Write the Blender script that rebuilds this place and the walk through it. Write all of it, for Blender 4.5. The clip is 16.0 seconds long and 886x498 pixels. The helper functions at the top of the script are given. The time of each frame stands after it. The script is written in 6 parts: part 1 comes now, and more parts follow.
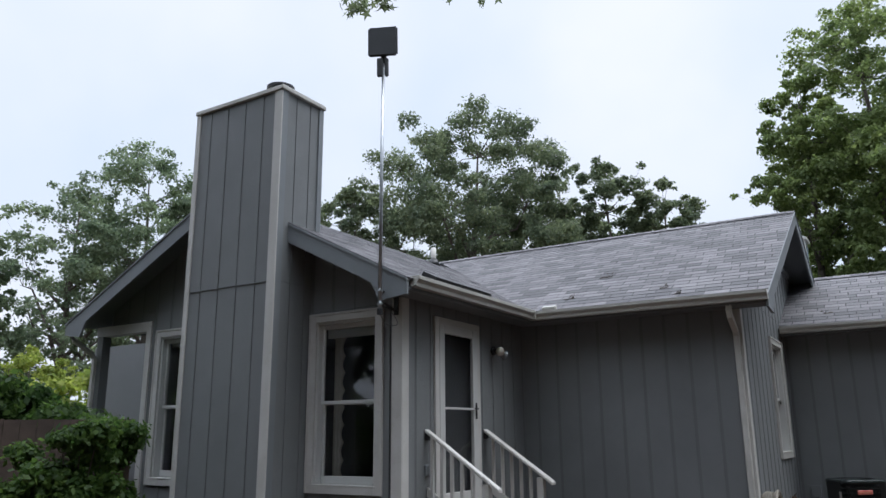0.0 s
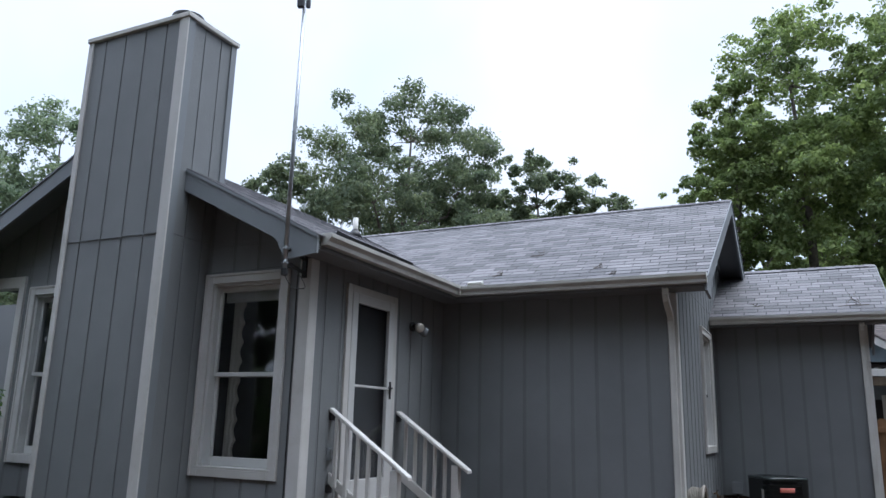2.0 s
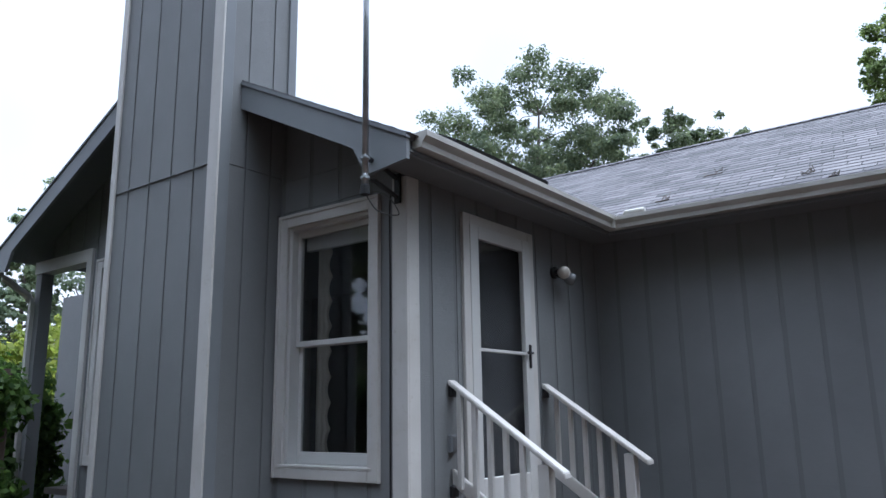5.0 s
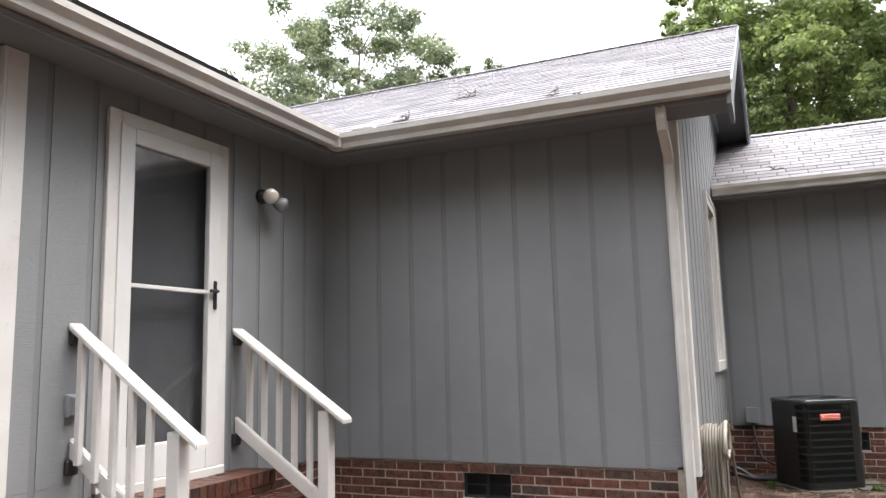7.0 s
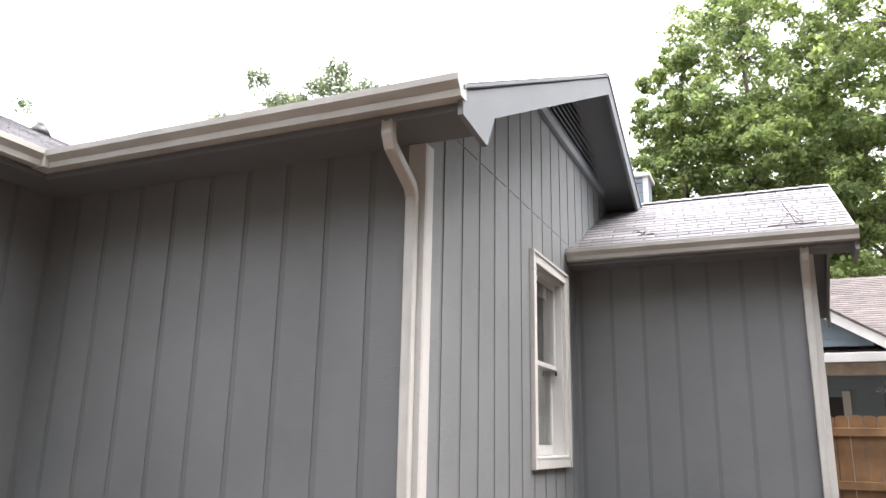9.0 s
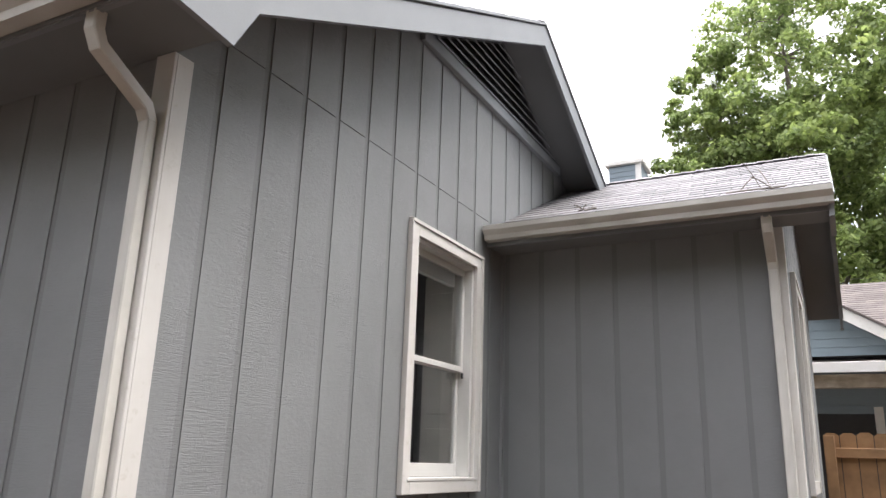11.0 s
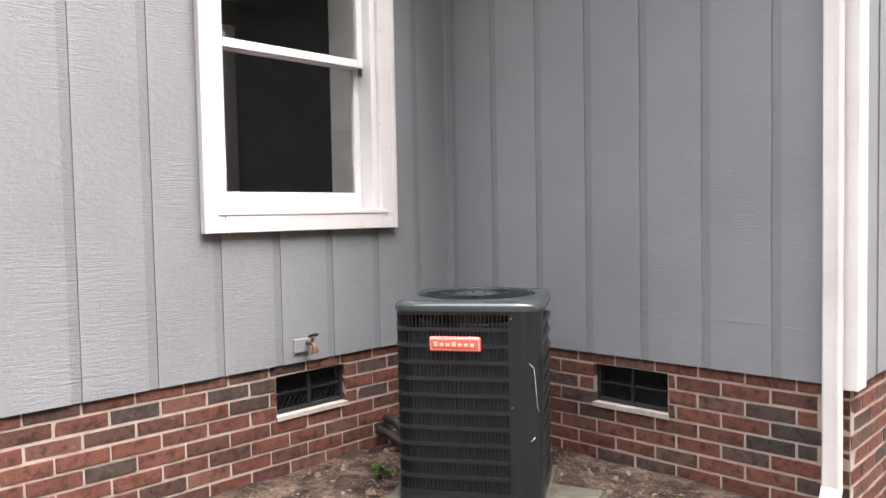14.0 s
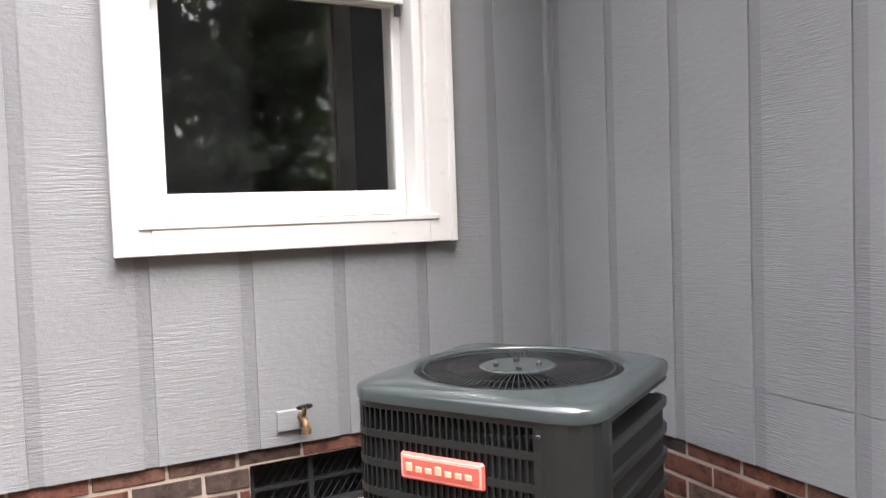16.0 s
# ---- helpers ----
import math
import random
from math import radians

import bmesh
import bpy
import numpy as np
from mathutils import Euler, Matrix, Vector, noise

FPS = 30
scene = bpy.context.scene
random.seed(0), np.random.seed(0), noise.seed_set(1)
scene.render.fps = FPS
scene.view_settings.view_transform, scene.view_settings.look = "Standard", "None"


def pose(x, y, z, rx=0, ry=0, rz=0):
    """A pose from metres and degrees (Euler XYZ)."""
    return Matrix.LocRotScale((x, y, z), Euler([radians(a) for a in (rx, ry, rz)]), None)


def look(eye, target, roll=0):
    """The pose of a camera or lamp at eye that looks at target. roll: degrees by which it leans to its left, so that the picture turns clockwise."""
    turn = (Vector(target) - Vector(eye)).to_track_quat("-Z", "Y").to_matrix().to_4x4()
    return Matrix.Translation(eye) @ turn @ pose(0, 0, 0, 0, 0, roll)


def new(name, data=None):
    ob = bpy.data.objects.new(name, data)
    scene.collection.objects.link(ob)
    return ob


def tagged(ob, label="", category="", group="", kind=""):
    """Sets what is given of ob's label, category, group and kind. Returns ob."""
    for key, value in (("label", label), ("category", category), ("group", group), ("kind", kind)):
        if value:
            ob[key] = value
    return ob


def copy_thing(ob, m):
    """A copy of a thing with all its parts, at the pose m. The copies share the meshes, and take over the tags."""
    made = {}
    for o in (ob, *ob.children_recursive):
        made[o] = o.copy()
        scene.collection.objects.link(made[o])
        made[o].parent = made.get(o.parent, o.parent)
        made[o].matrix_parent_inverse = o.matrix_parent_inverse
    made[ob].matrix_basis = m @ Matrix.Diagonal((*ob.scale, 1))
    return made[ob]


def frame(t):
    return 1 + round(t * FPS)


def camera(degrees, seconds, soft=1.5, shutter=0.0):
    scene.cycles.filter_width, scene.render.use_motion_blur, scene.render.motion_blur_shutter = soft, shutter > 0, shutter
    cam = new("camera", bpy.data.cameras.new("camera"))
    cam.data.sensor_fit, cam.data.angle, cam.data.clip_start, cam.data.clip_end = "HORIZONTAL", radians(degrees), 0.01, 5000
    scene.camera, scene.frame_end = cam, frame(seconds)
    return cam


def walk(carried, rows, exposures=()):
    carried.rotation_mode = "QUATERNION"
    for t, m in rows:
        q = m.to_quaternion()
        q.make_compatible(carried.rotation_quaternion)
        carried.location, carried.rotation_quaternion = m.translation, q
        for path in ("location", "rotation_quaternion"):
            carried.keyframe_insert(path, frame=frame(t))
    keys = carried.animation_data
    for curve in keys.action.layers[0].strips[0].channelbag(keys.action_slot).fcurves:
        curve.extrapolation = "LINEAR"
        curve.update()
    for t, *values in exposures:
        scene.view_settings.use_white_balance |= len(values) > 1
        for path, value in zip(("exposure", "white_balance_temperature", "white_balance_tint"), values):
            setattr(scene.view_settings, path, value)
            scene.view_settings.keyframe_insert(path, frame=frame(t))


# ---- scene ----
cam = camera(61.1, 16.0)
PATH = [
    (0, (0.182, -0.584, 1.531), (-0.839, 1.069, 2.007), -0.5),
    (0.5, (0.208, -0.422, 1.474), (-0.764, 1.265, 1.933), -0.1),
    (1, (0.209, -0.277, 1.481), (-0.707, 1.446, 1.92), 0.3),
    (1.5, (-0.001, -0.084, 1.436), (-0.877, 1.659, 1.88), 1.1),
    (2, (-0.178, 0.22, 1.452), (-1.036, 1.969, 1.904), 1.4),
    (2.5, (-0.313, 0.591, 1.455), (-1.166, 2.334, 1.938), 1.2),
    (3, (-0.513, 0.934, 1.488), (-1.391, 2.657, 1.997), 1.0),
    (3.2, (-0.601, 1.104, 1.499), (-1.494, 2.814, 2.026), 0.7),
    (5.3, (-1.235, 2.324, 1.312), (-2.422, 3.884, 1.706), -1.2),
    (5.5, (-1.243, 2.48, 1.291), (-2.428, 4.047, 1.661), -1.4),
    (6, (-1.264, 2.868, 1.288), (-2.332, 4.538, 1.55), -1.6),
    (6.5, (-1.222, 3.207, 1.322), (-2.081, 4.996, 1.569), -1.3),
    (7, (-0.939, 3.539, 1.365), (-1.74, 5.35, 1.641), -1.4),
    (7.5, (-0.759, 3.921, 1.319), (-1.484, 5.759, 1.628), 0.0),
    (8, (-0.472, 4.332, 1.351), (-1.142, 6.18, 1.718), 0.0),
    (8.5, (-0.135, 4.734, 1.379), (-0.833, 6.558, 1.811), -0.2),
    (8.7, (0.013, 4.967, 1.324), (-0.723, 6.767, 1.791), 0.4),
    (10.8, (0.793, 6.838, 1.329), (-0.103, 8.537, 1.885), 1.8),
    (11, (0.847, 6.936, 1.345), (-0.064, 8.633, 1.885), 1.9),
    (11.5, (0.971, 7.377, 1.289), (0.005, 9.067, 1.746), 1.3),
    (12, (1.118, 7.786, 1.279), (0.049, 9.438, 1.64), -0.2),
    (12.1, (1.152, 7.849, 1.279), (0.051, 9.485, 1.615), -0.3),
    (12.5, (1.235, 8.107, 1.265), (-0.046, 9.625, 1.504), -1.4),
    (12.6, (1.224, 8.203, 1.26), (-0.11, 9.682, 1.443), -1.5),
    (13, (1.237, 8.514, 1.222), (-0.191, 9.914, 1.265), -1.3),
    (13.5, (1.333, 8.925, 1.201), (-0.073, 10.347, 1.152), -1.8),
    (14, (1.389, 9.294, 1.206), (-0.001, 10.729, 1.112), -1.1),
    (14.5, (1.288, 9.699, 1.216), (-0.102, 11.126, 1.044), -1.2),
    (15, (1.225, 10.061, 1.211), (-0.298, 11.353, 1.115), -3.1),
    (15.5, (1.044, 10.404, 1.23), (-0.662, 11.448, 1.202), -2.7),
    (16, (0.79, 10.705, 1.234), (-0.991, 11.611, 1.139), -2.0),
]

EXPO = [(0.0, 0.48, 5900, 9), (1.5, 0.68, 5680, 9), (3.2, 0.86, 5480, 10), (5.5, 1.0, 5450, 10), (6.0, 1.68, 5800, 10), (6.5, 1.98, 6550, 13), (7.5, 2.3, 6600, 14), (8.5, 2.35, 6600, 14), (11.0, 2.1, 6650, 13), (12.5, 2.25, 6700, 15), (13.5, 2.8, 6550, 17), (14.5, 2.95, 6600, 18), (16.0, 3.1, 6650, 17)]
walk(cam, [(t, look(eye, target, roll)) for t, eye, target, roll in PATH], EXPO)

# ---- world and light: an overcast summer sky, brighter beyond the house ----
world = bpy.data.worlds.new("world")
scene.world = world
world.use_nodes = True
wn, wl = world.node_tree.nodes, world.node_tree.links
SUN_EL, SUN_AZ = 68.0, 78.0
sky = wn.new("ShaderNodeTexSky")
sky.sky_type, sky.sun_disc = "NISHITA", False
sky.sun_elevation, sky.sun_rotation = radians(SUN_EL), radians(SUN_AZ)
sky.air_density, sky.dust_density, sky.ozone_density = 1.0, 6.0, 1.0
coord = wn.new("ShaderNodeTexCoord")
cloud = wn.new("ShaderNodeTexNoise")
cloud.inputs["Scale"].default_value, cloud.inputs["Detail"].default_value, cloud.inputs["Roughness"].default_value = 2.2, 4.0, 0.5
cramp = wn.new("ShaderNodeValToRGB")
cramp.color_ramp.elements[0].position, cramp.color_ramp.elements[0].color = 0.3, (0.72, 0.79, 0.88, 1)
cramp.color_ramp.elements[1].position, cramp.color_ramp.elements[1].color = 0.7, (0.96, 0.94, 0.98, 1)
dim = wn.new("ShaderNodeVectorMath")
dim.operation = "SCALE"
dim.inputs["Scale"].default_value = 0.10
wmix = wn.new("ShaderNodeMixRGB")
wmix.inputs[0].default_value = 0.88
bg = wn["Background"]
wl.new(coord.outputs["Generated"], cloud.inputs["Vector"])
wl.new(cloud.outputs["Fac"], cramp.inputs[0])
wl.new(sky.outputs[0], dim.inputs[0])
wl.new(dim.outputs[0], wmix.inputs[1])
wl.new(cramp.outputs[0], wmix.inputs[2])
up = wn.new("ShaderNodeSeparateXYZ")
grade = wn.new("ShaderNodeMapRange")
grade.inputs["From Min"].default_value, grade.inputs["From Max"].default_value = 0.55, 1.0
grade.inputs["To Min"].default_value, grade.inputs["To Max"].default_value = 0.80, 2.3
overcast = wn.new("ShaderNodeVectorMath")
overcast.operation = "SCALE"
wl.new(coord.outputs["Generated"], up.inputs[0])
wl.new(up.outputs["Z"], grade.inputs["Value"])
wl.new(wmix.outputs[0], overcast.inputs[0])
wl.new(grade.outputs[0], overcast.inputs["Scale"])
wl.new(overcast.outputs[0], bg.inputs[0])
bg.inputs[1].default_value = 1.0
sun = new("sun", bpy.data.lights.new("sun", "SUN"))
sun.data.energy, sun.data.angle, sun.data.color = 1.25, radians(40), (1.0, 0.97, 0.92)
az = radians(SUN_AZ)
sun.matrix_world = look((0, 0, 30), (-30 * math.sin(az) / math.tan(radians(SUN_EL)), -30 * math.cos(az) / math.tan(radians(SUN_EL)), 0))


# ---- materials ----
class Mat:
    """A node material with a few shorthands."""

    def __init__(self, name, rough=0.6, metal=0.0, spec=0.5):
        self.m = bpy.data.materials.new(name)
        self.m.use_nodes = True
        self.n, self.l = self.m.node_tree.nodes, self.m.node_tree.links
        self.b = self.n["Principled BSDF"]
        self.b.inputs["Roughness"].default_value = rough
        self.b.inputs["Metallic"].default_value = metal
        self.b.inputs["Specular IOR Level"].default_value = spec

    def put(self, a, b):
        self.l.new(a, b)

    def coords(self, kind="Object", scale=(1, 1, 1)):
        c, mp = self.n.new("ShaderNodeTexCoord"), self.n.new("ShaderNodeMapping")
        if kind == "World":
            g = self.n.new("ShaderNodeNewGeometry")
            self.put(g.outputs["Position"], mp.inputs[0])
        else:
            self.put(c.outputs[kind], mp.inputs[0])
        mp.inputs["Scale"].default_value = scale
        return mp.outputs[0]

    def noise(self, vec, scale, detail=4.0, rough=0.55):
        t = self.n.new("ShaderNodeTexNoise")
        t.inputs["Scale"].default_value, t.inputs["Detail"].default_value, t.inputs["Roughness"].default_value = scale, detail, rough
        self.put(vec, t.inputs["Vector"])
        return t.outputs["Fac"]

    def ramp(self, fac, *stops):
        r = self.n.new("ShaderNodeValToRGB")
        e = r.color_ramp.elements
        while len(e) < len(stops):
            e.new(0.5)
        for el, (p, c) in zip(e, stops):
            el.position, el.color = p, (*c, 1)
        self.put(fac, r.inputs[0])
        return r.outputs[0]

    def mix(self, fac, a, b, kind="MIX"):
        m = self.n.new("ShaderNodeMixRGB")
        m.blend_type = kind
        for i, v in enumerate((fac, a, b)):
            if isinstance(v, (int, float)):
                m.inputs[i].default_value = v
            elif isinstance(v, tuple):
                m.inputs[i].default_value = (*v, 1)
            else:
                self.put(v, m.inputs[i])
        return m.outputs[0]

    def color(self, out):
        self.put(out, self.b.inputs["Base Color"])

    def bump(self, height, strength=0.3, distance=0.01, prev=None):
        b = self.n.new("ShaderNodeBump")
        b.inputs["Strength"].default_value, b.inputs["Distance"].default_value = strength, distance
        self.put(height, b.inputs["Height"])
        if prev is not None:
            self.put(prev, b.inputs["Normal"])
        self.put(b.outputs[0], self.b.inputs["Normal"])
        return b.outputs[0]

    def random(self):
        return self.n.new("ShaderNodeObjectInfo").outputs["Random"]

    def island(self):
        return self.n.new("ShaderNodeNewGeometry").outputs["Random Per Island"]


def k(c, f):
    return tuple(min(1.0, x * f) for x in c)


def plain(name, c, rough=0.5, metal=0.0, vary=0.12, scale=6.0, bump=0.0, bscale=60.0):
    m = Mat(name, rough, metal)
    v = m.coords("World")
    m.color(m.ramp(m.noise(v, scale, 5), (0.3, k(c, 1 - vary)), (0.7, k(c, 1 + vary))))
    if bump:
        m.bump(m.noise(v, bscale, 3), bump, 0.004)
    return m.m


def siding_mat(name, c):
    m = Mat(name, 0.52, 0, 0.4)
    v = m.coords("World")
    base = m.ramp(m.noise(v, 1.3, 6, 0.6), (0.3, k(c, 0.92)), (0.7, k(c, 1.07)))
    grain = m.noise(m.coords("World", (15, 15, 270)), 1.0, 3, 0.6)
    fine = m.ramp(grain, (0.3, (0.93, 0.93, 0.93)), (0.6, (1, 1, 1)))
    tone = m.ramp(m.random(), (0, (0.95, 0.95, 0.95)), (1, (1.0, 1.0, 1.0)))
    m.color(m.mix(0.6, m.mix(1.0, base, tone, "MULTIPLY"), fine, "MULTIPLY"))
    patch = m.ramp(m.noise(v, 2.3, 3), (0.42, (0, 0, 0)), (0.62, (1, 1, 1)))
    swirl = m.noise(m.coords("World", (22, 22, 34)), 1.6, 5, 0.65)
    b = m.bump(m.mix(patch, (0.5, 0.5, 0.5), grain), 0.8, 0.005)
    m.bump(m.mix(patch, swirl, (0.5, 0.5, 0.5)), 0.4, 0.006, b)
    return m.m


SIDING = siding_mat("grey painted siding", (0.205, 0.213, 0.217))
# same paint, darkened: the shade of the grooves is put into this colour
GROOVE_SHADE = siding_mat("grey painted siding with groove shade", (0.172, 0.178, 0.182))
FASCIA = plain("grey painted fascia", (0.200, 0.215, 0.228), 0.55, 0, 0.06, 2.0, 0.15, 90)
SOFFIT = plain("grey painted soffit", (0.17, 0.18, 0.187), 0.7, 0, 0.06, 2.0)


def trim_mat():
    m = Mat("off-white trim paint", 0.5)
    v = m.coords("World")
    base = m.ramp(m.noise(v, 2.5, 6), (0.3, (0.50, 0.487, 0.455)), (0.7, (0.585, 0.575, 0.55)))
    dirt = m.ramp(m.noise(v, 18, 6, 0.7), (0.28, (0.80, 0.78, 0.72)), (0.42, (1, 1, 1)))
    m.color(m.mix(0.7, base, dirt, "MULTIPLY"))
    m.bump(m.noise(m.coords("World", (40, 40, 6)), 1.0, 4), 0.2, 0.003)
    return m.m


TRIM = trim_mat()
VINYL = plain("white window sash", (0.55, 0.55, 0.53), 0.35, 0, 0.04, 4.0)
GUTTER = plain("cream aluminium gutter", (0.52, 0.51, 0.47), 0.4, 0, 0.12, 3.0, 0.05, 30)
BLACK = plain("black metal", (0.015, 0.015, 0.016), 0.45, 0, 0.2)
STEEL = plain("galvanised steel", (0.42, 0.44, 0.46), 0.35, 0.8, 0.15, 12)


def shingle_mat(name, lo, hi):
    m = Mat(name, 0.68, 0, 0.45)
    v = m.coords("World")
    add, fr = m.n.new("ShaderNodeMath"), m.n.new("ShaderNodeMath")
    add.operation, fr.operation = "ADD", "FRACT"
    m.put(m.island(), add.inputs[0])
    m.put(m.random(), add.inputs[1])
    m.put(add.outputs[0], fr.inputs[0])
    tab = m.ramp(fr.outputs[0], (0, lo), (1, hi))
    grit = m.ramp(m.noise(v, 220, 2, 0.7), (0.3, (0.55, 0.55, 0.55)), (0.7, (1.25, 1.25, 1.25)))
    stain = m.ramp(m.noise(v, 1.1, 5, 0.6), (0.3, (0.72, 0.72, 0.74)), (0.7, (1.1, 1.1, 1.1)))
    m.color(m.mix(0.8, m.mix(0.8, tab, grit, "MULTIPLY"), stain, "MULTIPLY"))
    m.bump(m.noise(v, 260, 2, 0.7), 0.22, 0.003)
    return m.m


SHINGLE = shingle_mat("wet grey shingle", (0.095, 0.093, 0.098), (0.215, 0.207, 0.214))
# near-black stand-in for the shadow in the slots between tabs
SLOT_SHADE = plain("shadow between shingle tabs", (0.034, 0.033, 0.036), 0.8, 0, 0.2, 30)
SHINGLE_FAR = shingle_mat("brown grey shingle", (0.060, 0.047, 0.043), (0.115, 0.093, 0.086))


def brick_mat(name, rough, wet):
    m = Mat(name, rough, 0, 0.3)
    v = m.coords("World")
    r = m.ramp(m.random(), (0, (0.085, 0.055, 0.043)), (0.12, (0.135, 0.060, 0.044)), (0.4, (0.185, 0.070, 0.047)), (0.7, (0.215, 0.088, 0.060)), (0.88, (0.155, 0.092, 0.070)), (1, (0.068, 0.055, 0.048)))
    r2 = m.ramp(m.island(), (0, k((0.75, 0.75, 0.75), wet)), (1, k((1.1, 1.1, 1.1), wet)))
    spots = m.ramp(m.noise(v, 24, 8, 0.75), (0.36, (0.26, 0.24, 0.23)), (0.5, (1, 1, 1)), (0.68, (1.4, 1.35, 1.3)))
    body = m.mix(0.9, m.mix(1.0, r, r2, "MULTIPLY"), spots, "MULTIPLY")
    smear = m.ramp(m.noise(m.coords("World", (1, 1, 1.6)), 15, 7, 0.75), (0.60, (0, 0, 0)), (0.72, (1, 1, 1)))
    m.color(m.mix(m.mix(0.65, (0, 0, 0), smear), body, k((0.27, 0.21, 0.17), wet)))
    m.bump(m.noise(v, 90, 5, 0.7), 0.6, 0.004)
    return m.m


BRICK = brick_mat("red brown brick", 0.7, 0.62)
WET_BRICK = brick_mat("wet red brown brick", 0.42, 0.42)
MORTAR = plain("pale mortar", (0.31, 0.26, 0.21), 0.9, 0, 0.2, 14, 0.5, 120)
CONCRETE = plain("weathered concrete", (0.34, 0.30, 0.255), 0.9, 0, 0.2, 9, 0.4, 80)


def glass_mat():
    m = Mat("window glass", 0.02)
    m.b.inputs["Transmission Weight"].default_value = 1.0
    m.b.inputs["IOR"].default_value = 1.45
    m.b.inputs["Base Color"].default_value = (0.93, 0.95, 0.95, 1)
    return m.m


GLASS = glass_mat()
# room shade is put into these plaster and floor colours
SHADED_PLASTER = plain("interior plaster with room shade", (0.10, 0.105, 0.115), 0.8)
SHADED_FLOOR = plain("interior floor with room shade", (0.08, 0.07, 0.06), 0.7)
SCREEN = plain("insect screen", (0.02, 0.022, 0.024), 0.6)
CURTAIN = plain("cream curtain cloth", (0.62, 0.58, 0.50), 0.9, 0, 0.1, 10)
INTERIOR_DOOR = plain("interior door paint", (0.55, 0.53, 0.48), 0.6)


def ground_mat():
    m = Mat("sandy soil with litter", 0.95, 0, 0.2)
    v = m.coords("World")
    a = m.ramp(m.noise(v, 5.0, 9, 0.72), (0.38, (0.024, 0.016, 0.012)), (0.5, (0.078, 0.054, 0.042)), (0.66, (0.21, 0.16, 0.125)))
    peb = m.ramp(m.noise(v, 70, 4, 0.7), (0.36, (0.3, 0.26, 0.23)), (0.58, (1.25, 1.22, 1.2)))
    far = m.ramp(m.noise(v, 0.35, 4), (0.58, (0, 0, 0)), (0.72, (1, 1, 1)))
    grass = m.ramp(m.noise(v, 30, 5), (0.3, (0.03, 0.05, 0.015)), (0.7, (0.07, 0.11, 0.03)))
    m.color(m.mix(m.mix(0.75, (0, 0, 0), far), m.mix(0.8, a, peb, "MULTIPLY"), grass))
    b = m.bump(m.noise(v, 60, 6, 0.7), 1.0, 0.03)
    m.bump(m.noise(v, 9, 5), 0.4, 0.05, b)
    return m.m


SOIL = ground_mat()
LITTER = plain("dry leaves", (0.13, 0.08, 0.045), 0.85, 0, 0.4, 30)


def leaf_mat(name, lo, hi):
    m = Mat(name, 0.55, 0, 0.3)
    c = m.ramp(m.island(), (0, lo), (1, hi))
    t = m.ramp(m.noise(m.coords("World"), 0.55, 4), (0.3, (0.65, 0.7, 0.7)), (0.7, (1.2, 1.15, 1.0)))
    out = m.mix(1.0, c, t, "MULTIPLY")
    m.color(out)
    tr = m.n.new("ShaderNodeBsdfTranslucent")
    m.put(m.mix(1.0, out, (1.6, 1.6, 1.35), "MULTIPLY"), tr.inputs[0])
    ms = m.n.new("ShaderNodeMixShader")
    ms.inputs[0].default_value = 0.55
    m.put(m.b.outputs[0], ms.inputs[1])
    m.put(tr.outputs[0], ms.inputs[2])
    m.put(ms.outputs[0], m.n["Material Output"].inputs[0])
    return m.m


LEAF_OAK = leaf_mat("oak leaves", (0.10, 0.13, 0.09), (0.185, 0.22, 0.15))
LEAF_GUM = leaf_mat("sweetgum leaves", (0.115, 0.16, 0.065), (0.245, 0.305, 0.135))
LEAF_PINE = leaf_mat("pine needles", (0.13, 0.175, 0.125), (0.22, 0.27, 0.19))
LEAF_BUSH = leaf_mat("shrub leaves", (0.03, 0.065, 0.018), (0.09, 0.15, 0.04))
LEAF_LIME = leaf_mat("yellow green leaves", (0.14, 0.20, 0.04), (0.30, 0.34, 0.09))
BARK = plain("grey brown bark", (0.13, 0.11, 0.095), 0.9, 0, 0.35, 8, 0.8, 40)
WOOD_FENCE = plain("cedar fence board", (0.24, 0.135, 0.062), 0.75, 0, 0.25, 5, 0.3, 60)
WOOD_OLD = plain("dark weathered fence board", (0.07, 0.05, 0.04), 0.85, 0, 0.3, 5, 0.3, 60)
VINYL_BLUE = plain("blue grey lap siding", (0.15, 0.19, 0.215), 0.6, 0, 0.06, 3)
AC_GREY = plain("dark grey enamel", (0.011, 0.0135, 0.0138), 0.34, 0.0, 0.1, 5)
AC_DARK = plain("black condenser fins", (0.004, 0.0045, 0.0045), 0.6, 0, 0.3, 30)
RED = plain("red badge", (0.55, 0.10, 0.075), 0.4, 0, 0.05)
HOSE = plain("tan garden hose", (0.16, 0.145, 0.115), 0.55, 0, 0.12, 10)
BRASS = plain("worn brass", (0.20, 0.13, 0.07), 0.55, 0.7, 0.2, 30)


# ---- building helpers ----
def mesh_of(name, bm):
    me = bpy.data.meshes.new(name)
    bm.normal_update()
    bm.to_mesh(me)
    bm.free()
    return me


def part(name, bm, material, parent=None, label="", smooth=False):
    me = mesh_of(name, bm)
    me.materials.append(material)
    if smooth:
        me.polygons.foreach_set("use_smooth", [True] * len(me.polygons))
    ob = new(name, me)
    if parent is not None:
        ob.parent = parent
    if label:
        ob["label"] = label
    return ob


def thing(name, label, category, m=None, group="", kind=""):
    ob = new(name)
    ob.empty_display_size = 0.1
    if m is not None:
        ob.matrix_world = m
    return tagged(ob, label, category, group, kind)


